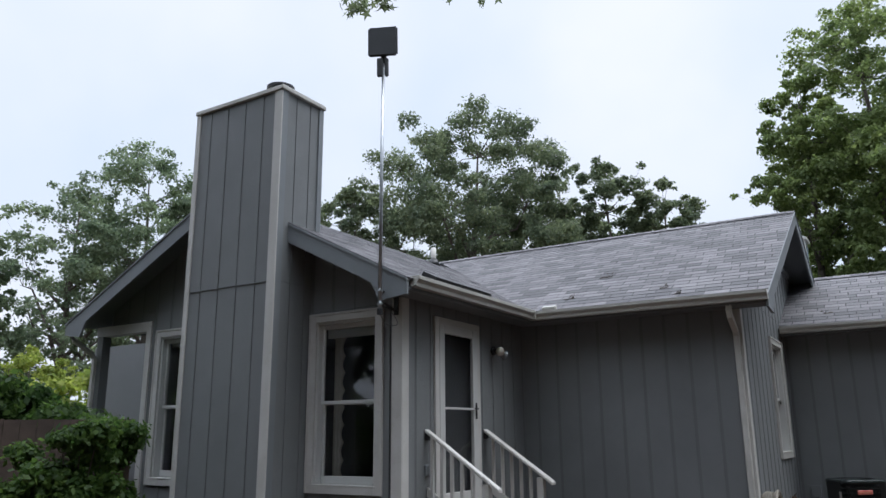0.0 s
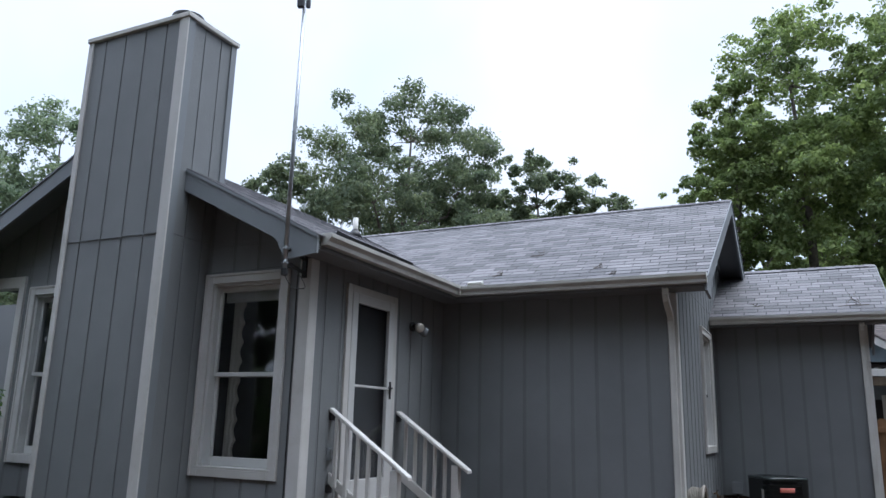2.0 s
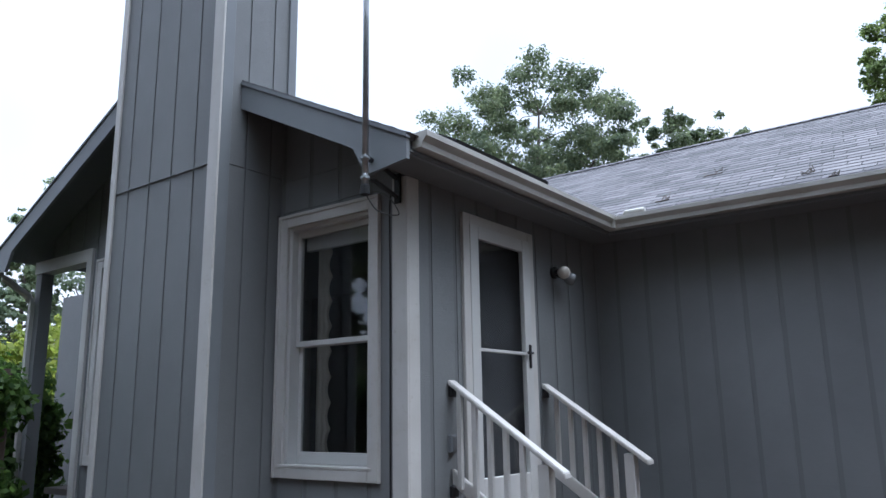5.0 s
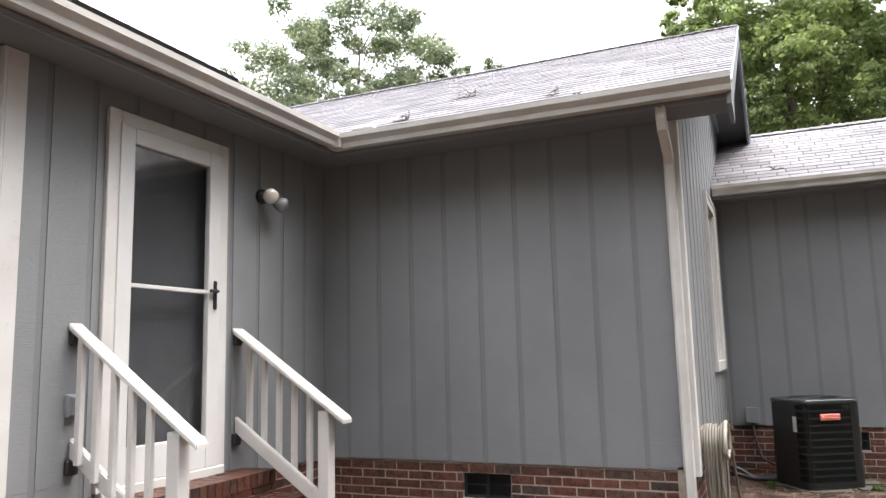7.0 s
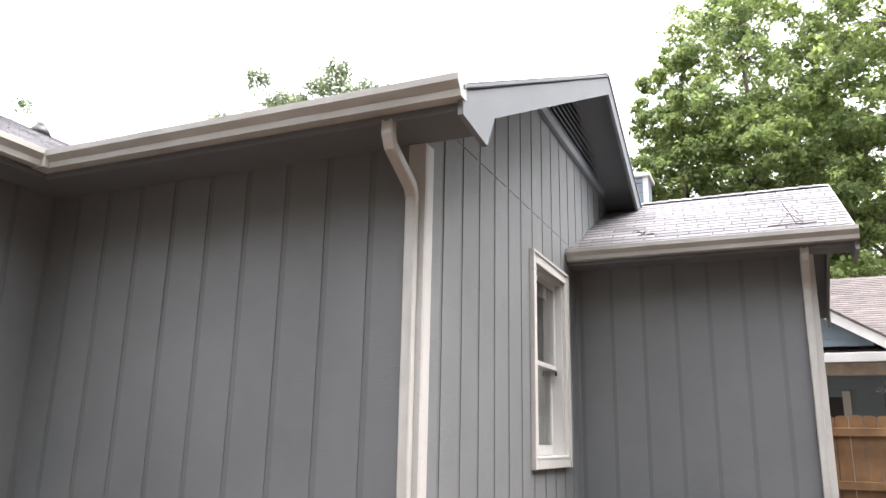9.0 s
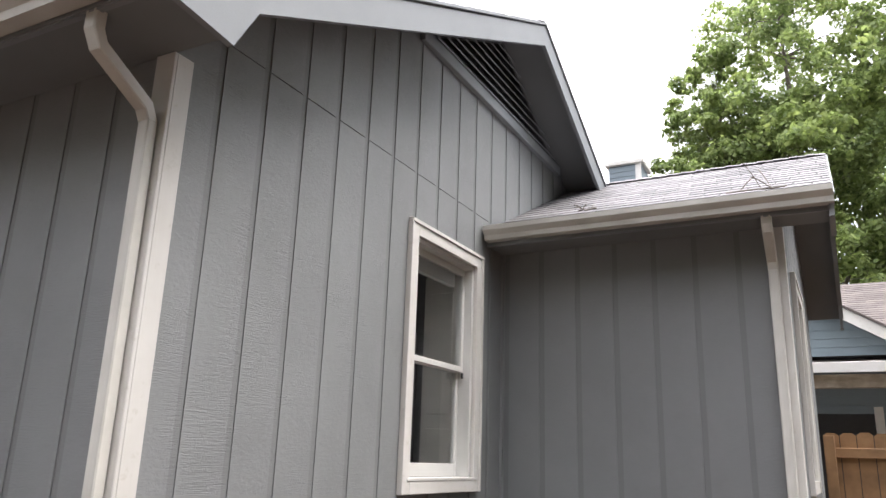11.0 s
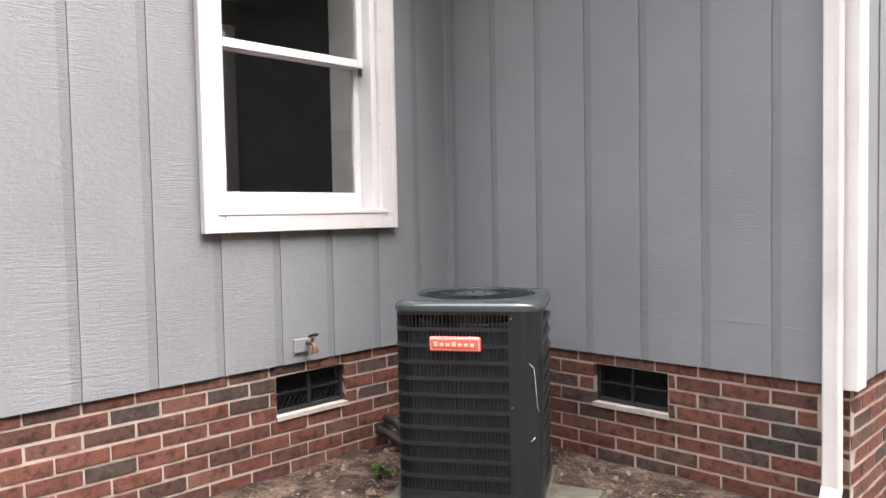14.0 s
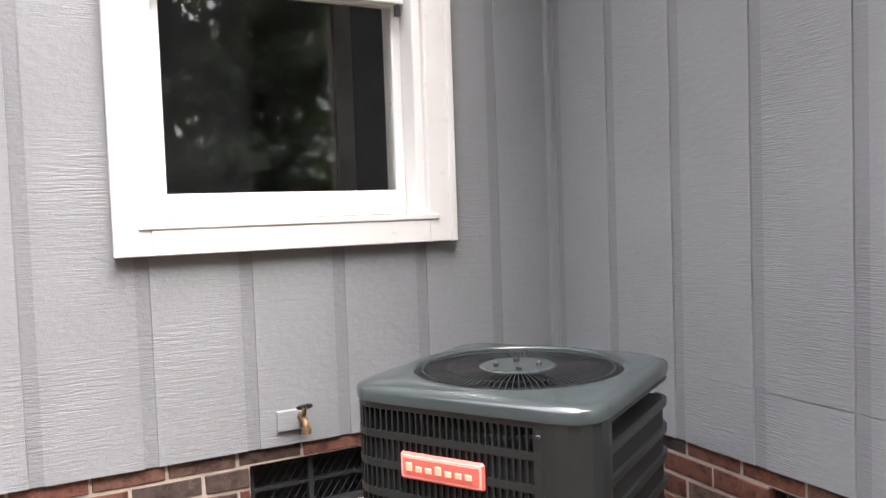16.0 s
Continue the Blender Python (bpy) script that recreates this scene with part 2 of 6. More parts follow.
def box(bm, x0, x1, y0, y1, z0, z1, m=None):
    vs = [bm.verts.new((x, y, z)) for x in (x0, x1) for y in (y0, y1) for z in (z0, z1)]
    if m is not None:
        for v in vs:
            v.co = m @ v.co
    for f in ((0, 1, 3, 2), (4, 6, 7, 5), (0, 4, 5, 1), (2, 3, 7, 6), (0, 2, 6, 4), (1, 5, 7, 3)):
        bm.faces.new([vs[i] for i in f])
    return bm


def bm_box(x0, x1, y0, y1, z0, z1, bevel=0.0, m=None, seg=1):
    bm = box(bmesh.new(), x0, x1, y0, y1, z0, z1)
    bmesh.ops.recalc_face_normals(bm, faces=bm.faces)
    if bevel:
        bmesh.ops.bevel(bm, geom=list(bm.edges), offset=bevel, segments=seg, affect="EDGES", clamp_overlap=True)
    if m is not None:
        bm.transform(m)
    return bm


def prism(bm, poly, to_world, d0, d1):
    """A flat polygon of (u, v) points pushed from depth d0 to d1; to_world(u, v, d)."""
    a = [bm.verts.new(to_world(u, v, d0)) for u, v in poly]
    b = [bm.verts.new(to_world(u, v, d1)) for u, v in poly]
    fs = [bm.faces.new(a[::-1]), bm.faces.new(b)]
    n = len(poly)
    for i in range(n):
        fs.append(bm.faces.new((a[i], a[(i + 1) % n], b[(i + 1) % n], b[i])))
    return fs


def tube(bm, pts, r, seg=8, caps=True, radii=None):
    """A round tube along points."""
    pts = [Vector(p) for p in pts]
    rings = []
    side = None
    for i, p in enumerate(pts):
        d = (pts[min(i + 1, len(pts) - 1)] - pts[max(i - 1, 0)]).normalized()
        if side is None:
            side = d.orthogonal().normalized()
        side = (side - d * side.dot(d)).normalized()
        up = d.cross(side)
        rr = radii[i] if radii else r
        rings.append([bm.verts.new(p + (side * math.cos(a) + up * math.sin(a)) * rr) for a in (2 * math.pi * j / seg for j in range(seg))])
    for a, b in zip(rings, rings[1:]):
        for j in range(seg):
            bm.faces.new((a[j], a[(j + 1) % seg], b[(j + 1) % seg], b[j]))
    if caps:
        bm.faces.new(rings[0][::-1])
        bm.faces.new(rings[-1])
    return bm


def clip_poly(poly, inside, cross):
    out = []
    for i in range(len(poly)):
        p, q = poly[i - 1], poly[i]
        ip, iq = inside(p), inside(q)
        if ip != iq:
            out.append(cross(p, q))
        if iq:
            out.append(q)
    return out


def half(poly, a, b, c):
    """Keeps the side a*u + b*v <= c."""
    def val(p):
        return a * p[0] + b * p[1] - c

    def cross(p, q):
        s = val(p) / (val(p) - val(q))
        return (p[0] + (q[0] - p[0]) * s, p[1] + (q[1] - p[1]) * s)
    return clip_poly(poly, lambda p: val(p) <= 1e-9, cross)


def clip_convex(poly, frame_poly):
    """Clips poly to a convex counter-clockwise polygon."""
    for i in range(len(frame_poly)):
        (ax, ay), (bx, by) = frame_poly[i - 1], frame_poly[i]
        nx, ny = by - ay, -(bx - ax)
        poly = half(poly, nx, ny, nx * ax + ny * ay)
        if len(poly) < 3:
            return []
    return poly


# ---- walls: u runs along the wall, d outwards ----
def wall_map(kind, at):
    """to_world for a wall facing -y ('s') or +x ('e') whose face lies at 'at'."""
    if kind == "s":
        return lambda u, v, d: (u, at - d, v)
    return lambda u, v, d: (at + d, u, v)


def cells(u0, u1, z0, top, holes, breaks=(), level=False):
    """Splits a wall under the line top(u) round rectangular holes (u0, u1, z0, z1) into convex pieces."""
    us = sorted({u0, u1, *[h[0] for h in holes], *[h[1] for h in holes], *breaks})
    us = [u for u in us if u0 - 1e-6 <= u <= u1 + 1e-6]
    out = []
    marks = sorted({v for h in holes for v in h[2:]}) if level else []

    def rect(a, b, lo, hi):
        zs = [lo, *[v for v in marks if lo + 1e-3 < v < hi - 1e-3], hi]
        return [[(a, p), (b, p), (b, q), (a, q)] for p, q in zip(zs, zs[1:])]
    for a, b in zip(us, us[1:]):
        if b - a < 1e-4:
            continue
        mid = (a + b) / 2
        hs = sorted([h for h in holes if h[0] < mid < h[1]], key=lambda h: h[2])
        lo = z0
        for h in hs:
            if h[2] - lo > 1e-3:
                out += rect(a, b, lo, h[2])
            lo = h[3]
        if min(top(a), top(b)) > lo - 1e-3 and max(top(a), top(b)) > lo + 1e-3:
            for v in marks:
                if lo + 1e-3 < v < min(top(a), top(b)) - 1e-3:
                    out += rect(a, b, lo, v)
                    lo = v
            out.append([(a, lo), (b, lo), (b, max(lo, top(b))), (a, max(lo, top(a)))])
    return out


def siding_wall(name, kind, at, u0, u1, z0, top, holes, label, first, seam=None, tops=(), thick=0.13, pitch=0.293, gap=0.04):
    """A framed wall with its grooved boards as parts."""
    w = wall_map(kind, at)
    bm = bmesh.new()
    for poly in cells(u0 + 0.014, u1 - 0.014, z0, top, holes, tops, True):
        prism(bm, poly, w, -thick, -0.0055)
    bmesh.ops.remove_doubles(bm, verts=bm.verts, dist=0.0005)
    bmesh.ops.recalc_face_normals(bm, faces=bm.faces)
    wall = tagged(part(name, bm, GROOVE_SHADE), label, "wall", kind="structure")
    g = first
    while g > u0:
        g -= pitch
    edges = []
    while g < u1 + pitch:
        edges.append(g)
        g += pitch
    for g0, g1 in zip(edges, edges[1:]):
        a, b = max(u0, g0 + gap / 2), min(u1, g1 - gap / 2)
        if b - a < 0.01:
            continue
        bm = bmesh.new()
        for poly in cells(a, b, z0, top, holes, tops):
            bands, marks = [], [-9.0, *(seam or ()), 9.0]
            for lo, hi in zip(marks, marks[1:]):
                p = half(half(poly, 0, 1, hi - (0.003 if hi > 2 else 0.0012)), 0, -1, -lo - (0.003 if lo > 2 else 0.0012))
                if len(p) >= 3:
                    bands.append(p)
            for p in bands:
                prism(bm, p, w, -0.0065, 0.0)
        if not bm.faces:
            bm.free()
            continue
        bmesh.ops.recalc_face_normals(bm, faces=bm.faces)
        part("siding_board", bm, SIDING, wall)
    return wall


FLOOR_Z, SID_Z = 0.68, 0.56
SEAM, FOOT = (3.15,), (0.735,)
XA, YB, XC, YD, XE, YG = -4.38, 8.88, -1.50, 12.33, 0.56, 5.95
SLOPE = 0.5
# roof planes, top of the deck
Y_EAVE_M, Z_EAVE, Y_RIDGE_M = 8.47, 3.05, 12.26
X_EAVE_G, X_RIDGE_G, X_EAVE_GL = -4.02, -6.91, -9.80
Y_EAVE_W, Y_RIDGE_W = 11.99, 14.22
X_RAKE_M, Y_RAKE_G, X_RAKE_W = -1.10, 5.52, 0.90


def roof_m(y):
    return Z_EAVE + SLOPE * (min(y, 2 * Y_RIDGE_M - y) - Y_EAVE_M)


def roof_g(x):
    return Z_EAVE + 0.01 + SLOPE * (min(X_EAVE_G - x, x - X_EAVE_GL))


def roof_w(y):
    return Z_EAVE + SLOPE * (min(y, 2 * Y_RIDGE_W - y) - Y_EAVE_W)


def win_hole(a, b, z0, z1):
    return (a + 0.09, b - 0.09, z0 + 0.06, z1 - 0.09)


W1 = (-5.645, -4.615, 0.905, 2.86)
W0 = (-8.36, -7.33, 0.915, 2.89)
W2 = (10.84, 11.905, 1.14, 2.82)
W3 = (13.06, 14.15, 1.18, 2.80)
DOOR = (6.575, 7.60, 0.66, 2.825)
PORCH = (-9.62, -8.50, -0.2, 3.0)
UNDER = 0.05
siding_wall("wall_gable", "s", YG, X_EAVE_GL + 0.42, XA, SID_Z, lambda u: roof_g(u) - UNDER, [win_hole(*W1), win_hole(*W0), (-9.38, -8.56, 0.0, 2.95)], "grey painted grooved plywood gable wall beside the chimney", -4.712, SEAM, (X_RIDGE_G,), pitch=0.308)
siding_wall("wall_door", "e", XA, YG + 0.0, YB, SID_Z, lambda u: 2.985, [(DOOR[0] + 0.06, DOOR[1] - 0.06, 0.0, DOOR[3] - 0.06)], "grey painted grooved plywood wall round the back door", 6.21, FOOT)
siding_wall("wall_back", "s", YB, XA, XC, SID_Z, lambda u: 2.985, [], "grey painted grooved plywood back wall", -2.702, FOOT)
siding_wall("wall_end", "e", XC, YB, 15.9, SID_Z - 0.03, lambda u: roof_m(u) - UNDER, [win_hole(*W2)], "grey painted grooved plywood gable end wall", 10.612, SEAM, (Y_RIDGE_M,), pitch=0.2936)
siding_wall("wall_wing", "s", YD, XC + 0.005, XE, SID_Z - 0.03, lambda u: 2.985, [], "grey painted grooved plywood wall behind the condenser", -0.30, FOOT, pitch=0.2885)
siding_wall("wall_wing_end", "e", XE, YD, 16.05, SID_Z - 0.03, lambda u: roof_w(u) - UNDER, [win_hole(*W3)], "grey painted grooved plywood end wall of the wing", 12.62, SEAM, (Y_RIDGE_W,))


# ---- roofs ----
def slope_map(kind, sign=1):
    """(u, v, d): u along the eave, v up the slope, d off the deck."""
    n = math.sqrt(1 + SLOPE * SLOPE)
    c, s = 1 / n, SLOPE / n
    if kind == "m":
        return lambda u, v, d: (u, Y_EAVE_M + v * c - d * s, Z_EAVE + v * s + d * c)
    if kind == "mb":
        return lambda u, v, d: (u, 2 * Y_RIDGE_M - Y_EAVE_M - v * c + d * s, Z_EAVE + v * s + d * c)
    if kind == "g":
        return lambda u, v, d: (X_EAVE_G - v * c + d * s, u, Z_EAVE + 0.01 + v * s + d * c)
    if kind == "gl":
        return lambda u, v, d: (X_EAVE_GL + v * c - d * s, u, Z_EAVE + 0.01 + v * s + d * c)
    if kind == "w":
        return lambda u, v, d: (u, Y_EAVE_W + v * c - d * s, Z_EAVE + v * s + d * c)
    return lambda u, v, d: (u, 2 * Y_RIDGE_W - Y_EAVE_W - v * c + d * s, Z_EAVE + v * s + d * c)


NS = math.sqrt(1 + SLOPE * SLOPE)
VM, VG, VW = (Y_RIDGE_M - Y_EAVE_M) * NS, (X_EAVE_G - X_RIDGE_G) * NS, (Y_RIDGE_W - Y_EAVE_W) * NS
Y_MEET = Y_EAVE_M + (X_EAVE_G - X_RIDGE_G)
ROOFS = {
    "m": [(X_EAVE_G, 0.0), (X_RAKE_M, 0.0), (X_RAKE_M, VM), (X_EAVE_G - VM / NS, VM)],
    "mb": [(-9.9, 0.0), (X_RAKE_M, 0.0), (X_RAKE_M, VM), (-9.9, VM)],
    "g": [(Y_RAKE_G, 0.0), (Y_EAVE_M + 0.02, 0.0), (Y_MEET, VG), (Y_RAKE_G, VG)],
    "gl": [(Y_RAKE_G, 0.0), (Y_MEET + 1.0, 0.0), (Y_MEET + 1.0, VG), (Y_RAKE_G, VG)],
    "w": [(XC + 0.0, 0.0), (X_RAKE_W, 0.0), (X_RAKE_W, VW), (XC + 0.0, VW)],
    "wb": [(XC + 0.0, 0.0), (X_RAKE_W, 0.0), (X_RAKE_W, VW), (XC + 0.0, VW)],
}
roofs = {}
for key, label in (("m", "wet grey asphalt shingle roof over the back wall"), ("mb", "far slope of the grey shingle roof"), ("g", "grey asphalt shingle roof slope over the back door"), ("gl", "far slope of the grey shingle gable roof"), ("w", "grey asphalt shingle roof of the short wing"), ("wb", "far slope of the wing roof")):
    bm = bmesh.new()
    prism(bm, ROOFS[key], slope_map(key), -0.035, 0.0)
    bmesh.ops.recalc_face_normals(bm, faces=bm.faces)
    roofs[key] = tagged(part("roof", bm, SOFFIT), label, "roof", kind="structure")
    if key in ("m", "g", "w"):
        # thin dark sheet added under the tabs so their slots read as shadow
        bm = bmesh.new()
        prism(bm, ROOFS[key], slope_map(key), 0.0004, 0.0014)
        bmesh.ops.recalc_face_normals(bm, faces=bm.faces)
        part("underlay", bm, SLOT_SHADE, roofs[key])


def signed(poly):
    return sum(poly[i - 1][0] * poly[i][1] - poly[i][0] * poly[i - 1][1] for i in range(len(poly)))


def shingle(bm, w, poly, v0):
    """One tab: thick at its lower edge, tucked in at its upper edge."""
    def lift(v):
        return 0.002 + 0.0048 * max(0.0, 1 - (v - v0) / 0.14)
    tp = [bm.verts.new(w(u, v, lift(v))) for u, v in poly]
    bt = [bm.verts.new(w(u, v, 0.0)) for u, v in poly]
    bm.faces.new(tp)
    n = len(poly)
    for i in range(n):
        bm.faces.new((bt[i], bt[(i + 1) % n], tp[(i + 1) % n], tp[i]))


def shingle_roof(key, near=None):
    """Shingle tabs over a slope; those for which near(u, v) holds are parts of their own."""
    w, poly = slope_map(key), ROOFS[key]
    ccw = poly if signed(poly) > 0 else poly[::-1]
    us, vs = [p[0] for p in poly], [p[1] for p in poly]
    rest = bmesh.new()
    rng = random.Random(7)
    v, row = -0.02, 0
    while v < max(vs):
        u = min(us) - 0.305 + (row % 2) * 0.152 + (row % 3) * 0.03
        while u < max(us):
            wd = 0.305
            g = rng.uniform(0.005, 0.009)
            dv = rng.uniform(-0.001, 0.004)
            tab = clip_convex([(u + g, v + dv), (u + wd - g, v + dv), (u + wd - g, v + 0.1445), (u + g, v + 0.1445)], [(p[0], p[1] - (0.03 if p[1] == 0.0 else 0.0)) for p in ccw])
            if len(tab) >= 3:
                if near is not None and near(u, v):
                    bm = bmesh.new()
                    shingle(bm, w, tab, v)
                    part("shingle", bm, SHINGLE, roofs[key])
                else:
                    shingle(rest, w, tab, v)
            u += wd
        v += 0.14
        row += 1
    part("shingle_field", rest, SHINGLE, roofs[key])["kind"] = "stuff"


def gutter(name, label, p0, p1, out):
    """A K-style gutter from p0 to p1 (top of its back), opening outwards along out."""
    p0, p1, o = Vector(p0), Vector(p1), Vector(out)
    prof = [(0, 0), (0, -0.105), (0.075, -0.105), (0.082, -0.07), (0.115, -0.035), (0.118, 0.0), (0.108, 0.0), (0.105, -0.012), (0.112, -0.03), (0.076, -0.066), (0.07, -0.1), (0.004, -0.1), (0.004, 0)]
    bm = bmesh.new()
    rings = []
    for p in (p0, p1):
        rings.append([bm.verts.new(p + o * a + Vector((0, 0, b))) for a, b in prof])
    n = len(prof)
    for i in range(n):
        bm.faces.new((rings[0][i], rings[0][(i + 1) % n], rings[1][(i + 1) % n], rings[1][i]))
    g = thing(name, label, "gutter", kind="")
    part("trough", bm, GUTTER, g)
    for p in (p0, p1):
        bm = bmesh.new()
        vs = [bm.verts.new(p + o * a + Vector((0, 0, b))) for a, b in prof[:6]]
        bm.faces.new(vs)
        d = (p1 - p0).normalized() * (0.004 if p is p1 else -0.004)
        r = bmesh.ops.extrude_face_region(bm, geom=list(bm.faces))
        bmesh.ops.translate(bm, vec=d, verts=[e for e in r["geom"] if isinstance(e, bmesh.types.BMVert)])
        bmesh.ops.recalc_face_normals(bm, faces=bm.faces)
        part("end_cap", bm, GUTTER, g)
    return g


GZ = Z_EAVE + 0.025
back_gutter = gutter("gutter", "cream aluminium gutter under the back eave", (X_EAVE_G + 0.085, Y_EAVE_M + 0.03, GZ), (X_RAKE_M + 0.0, Y_EAVE_M + 0.03, GZ), (0, -1, 0))
gutter("gutter", "cream aluminium gutter above the back door", (X_EAVE_G - 0.03, Y_RAKE_G + 0.1, GZ + 0.01), (X_EAVE_G - 0.03, Y_EAVE_M - 0.086, GZ + 0.01), (1, 0, 0))
gutter("gutter", "cream aluminium gutter of the short wing", (XC + 0.02, Y_EAVE_W + 0.03, GZ), (X_RAKE_W, Y_EAVE_W + 0.03, GZ), (0, -1, 0))
part("corner_piece", bm_box(X_EAVE_G - 0.028, X_EAVE_G + 0.0845, Y_EAVE_M - 0.0855, Y_EAVE_M + 0.028, GZ - 0.107, GZ - 0.004, 0.004), GUTTER, back_gutter)

# soffits and eave fascias
def slab(name, b, mat, label, category="soffit"):
    return tagged(part(name, bm_box(*b), mat), label, category, kind="structure")


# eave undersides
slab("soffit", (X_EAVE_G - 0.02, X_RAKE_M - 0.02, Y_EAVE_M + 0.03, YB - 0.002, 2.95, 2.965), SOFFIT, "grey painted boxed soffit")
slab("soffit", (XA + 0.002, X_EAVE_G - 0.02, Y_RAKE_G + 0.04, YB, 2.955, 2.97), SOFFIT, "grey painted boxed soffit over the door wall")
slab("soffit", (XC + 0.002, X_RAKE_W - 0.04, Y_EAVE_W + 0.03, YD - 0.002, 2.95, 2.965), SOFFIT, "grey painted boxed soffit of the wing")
slab("fascia", (X_EAVE_G - 0.04, X_RAKE_M - 0.02, Y_EAVE_M + 0.035, Y_EAVE_M + 0.06, 2.94, 3.02), FASCIA, "grey painted eave board", "fascia")
slab("fascia", (X_EAVE_G - 0.06, X_EAVE_G - 0.035, Y_RAKE_G + 0.03, Y_EAVE_M, 2.945, 3.03), FASCIA, "grey painted eave board", "fascia")
slab("fascia", (XC + 0.004, X_RAKE_W - 0.02, Y_EAVE_W + 0.035, Y_EAVE_W + 0.06, 2.94, 3.02), FASCIA, "grey painted eave board", "fascia")


def rake(label, to_world, lo, hi, back, drop=0.19, tail=0.34):
    """A pair of sloping barge boards with the pork-chop return at each foot."""
    th = thing("barge_board", label, "fascia", kind="structure")
    mid = (lo + hi) / 2
    top_lo, rise = Z_EAVE - 0.03, (mid - lo) * SLOPE
    for s in (0, 1):
        a = lo if s == 0 else hi
        dr = 1 if s == 0 else -1
        if back and s == 1:
            pass
        poly = [(a, top_lo - 0.13), (a, top_lo), (mid, top_lo + rise), (mid, top_lo + rise - drop), (a + dr * (tail + 0.12), top_lo + (tail + 0.12) * SLOPE - drop), (a + dr * tail, top_lo - 0.17)]
        bm = bmesh.new()
        prism(bm, poly, to_world, -0.03, 0.0)
        bmesh.ops.recalc_face_normals(bm, faces=bm.faces)
        part("board", bm, FASCIA, th)
        bm = bmesh.new()
        prism(bm, [(a - dr * 0.01, top_lo + 0.004), (a - dr * 0.01, top_lo + 0.022), (mid, top_lo + rise + 0.027), (mid, top_lo + rise + 0.004)], to_world, -0.02, 0.012)
        bmesh.ops.recalc_face_normals(bm, faces=bm.faces)
        part("drip_edge", bm, FASCIA, th)
    return th


rake("grey painted barge boards of the gable end", lambda u, v, d: (X_RAKE_M + d, u, v), Y_EAVE_M, 2 * Y_RIDGE_M - Y_EAVE_M, False)
rake("grey painted barge boards of the chimney gable", lambda u, v, d: (u, Y_RAKE_G - d, v), X_EAVE_GL, X_EAVE_G, False)
rake("grey painted barge boards of the wing gable", lambda u, v, d: (X_RAKE_W + d, u, v), Y_EAVE_W, 2 * Y_RIDGE_W - Y_EAVE_W, False, 0.16)

# inside: rooms dimmed by their colour behind the glass, and the unseen outer walls that close the house
slab("ceiling", (-9.37, XA - 0.14, YG + 0.14, 15.8, 2.98, 3.0), SHADED_PLASTER, "dim plaster ceiling", "ceiling")
slab("ceiling", (XA - 0.14, XC - 0.14, YB + 0.14, 15.8, 2.98, 3.0), SHADED_PLASTER, "dim plaster ceiling", "ceiling")
slab("ceiling", (XC + 0.0, XE - 0.14, YD + 0.14, 16.0, 2.98, 3.0), SHADED_PLASTER, "dim plaster ceiling of the wing", "ceiling")
slab("floor", (-9.37, XA - 0.14, YG + 0.14, 15.8, 0.6, 0.66), SHADED_FLOOR, "dim wooden floor", "floor")
slab("floor", (XA - 0.14, XC - 0.14, YB + 0.14, 15.8, 0.6, 0.66), SHADED_FLOOR, "dim wooden floor", "floor")
slab("floor", (XC + 0.0, XE - 0.14, YD + 0.14, 16.0, 0.6, 0.66), SHADED_FLOOR, "dim wooden floor of the wing", "floor")
slab("wall_partition", (-9.2, XC - 0.14, 9.6, 9.72, 0.66, 2.98), SHADED_PLASTER, "dim plaster partition wall", "wall")
slab("wall_partition", (-4.3, -4.2, 9.72, 15.7, 0.66, 2.98), SHADED_PLASTER, "dim plaster partition wall", "wall")
slab("wall_far", (-9.9, XC - 0.1, 15.8, 15.95, 0.0, 3.06), SIDING, "grey wall on the far side", "wall")
slab("wall_far", (XC + 0.0, XE - 0.13, 16.0, 16.1, 0.0, 3.0), SIDING, "grey wall on the far side", "wall")
slab("wall_far", (-9.5, -9.38, 7.2, 15.8, 0.0, 3.06), SIDING, "grey wall on the far side", "wall")
slab("wall_porch", (-11.6, -8.4, 7.2, 7.3, 0.0, 2.98), SIDING, "grey siding at the back of the porch", "wall")
slab("wall_porch", (-8.52, -8.4, YG + 0.131, 7.2, 0.0, 2.98), SIDING, "grey siding at the side of the porch", "wall")

slab("trim", (-9.66, -8.47, YG - 0.03, YG + 0.12, 2.90, 3.03), TRIM, "off-white painted porch beam", "trim")
slab("trim", (-8.565, -8.47, YG - 0.03, YG - 0.001, 0.1, 2.90), TRIM, "off-white painted porch casing", "trim")
slab("trim", (-9.66, -9.54, YG - 0.01, YG + 0.12, 0.1, 2.90), SIDING, "grey painted porch post", "trim")
slab("porch_roof", (-12.4, -9.9, 9.0, 11.0, 2.75, 2.95), FASCIA, "grey eave of the roof beyond the porch", "roof")
slab("wall_beyond", (-12.2, -9.9, 9.4, 11.0, 0.0, 2.75), SIDING, "grey wall beyond the porch", "wall")

# ---- ground: one sheet, fine near the house and reaching the horizon ----
bm = bmesh.new()
GN, GS = 130, 14.0
grid = []
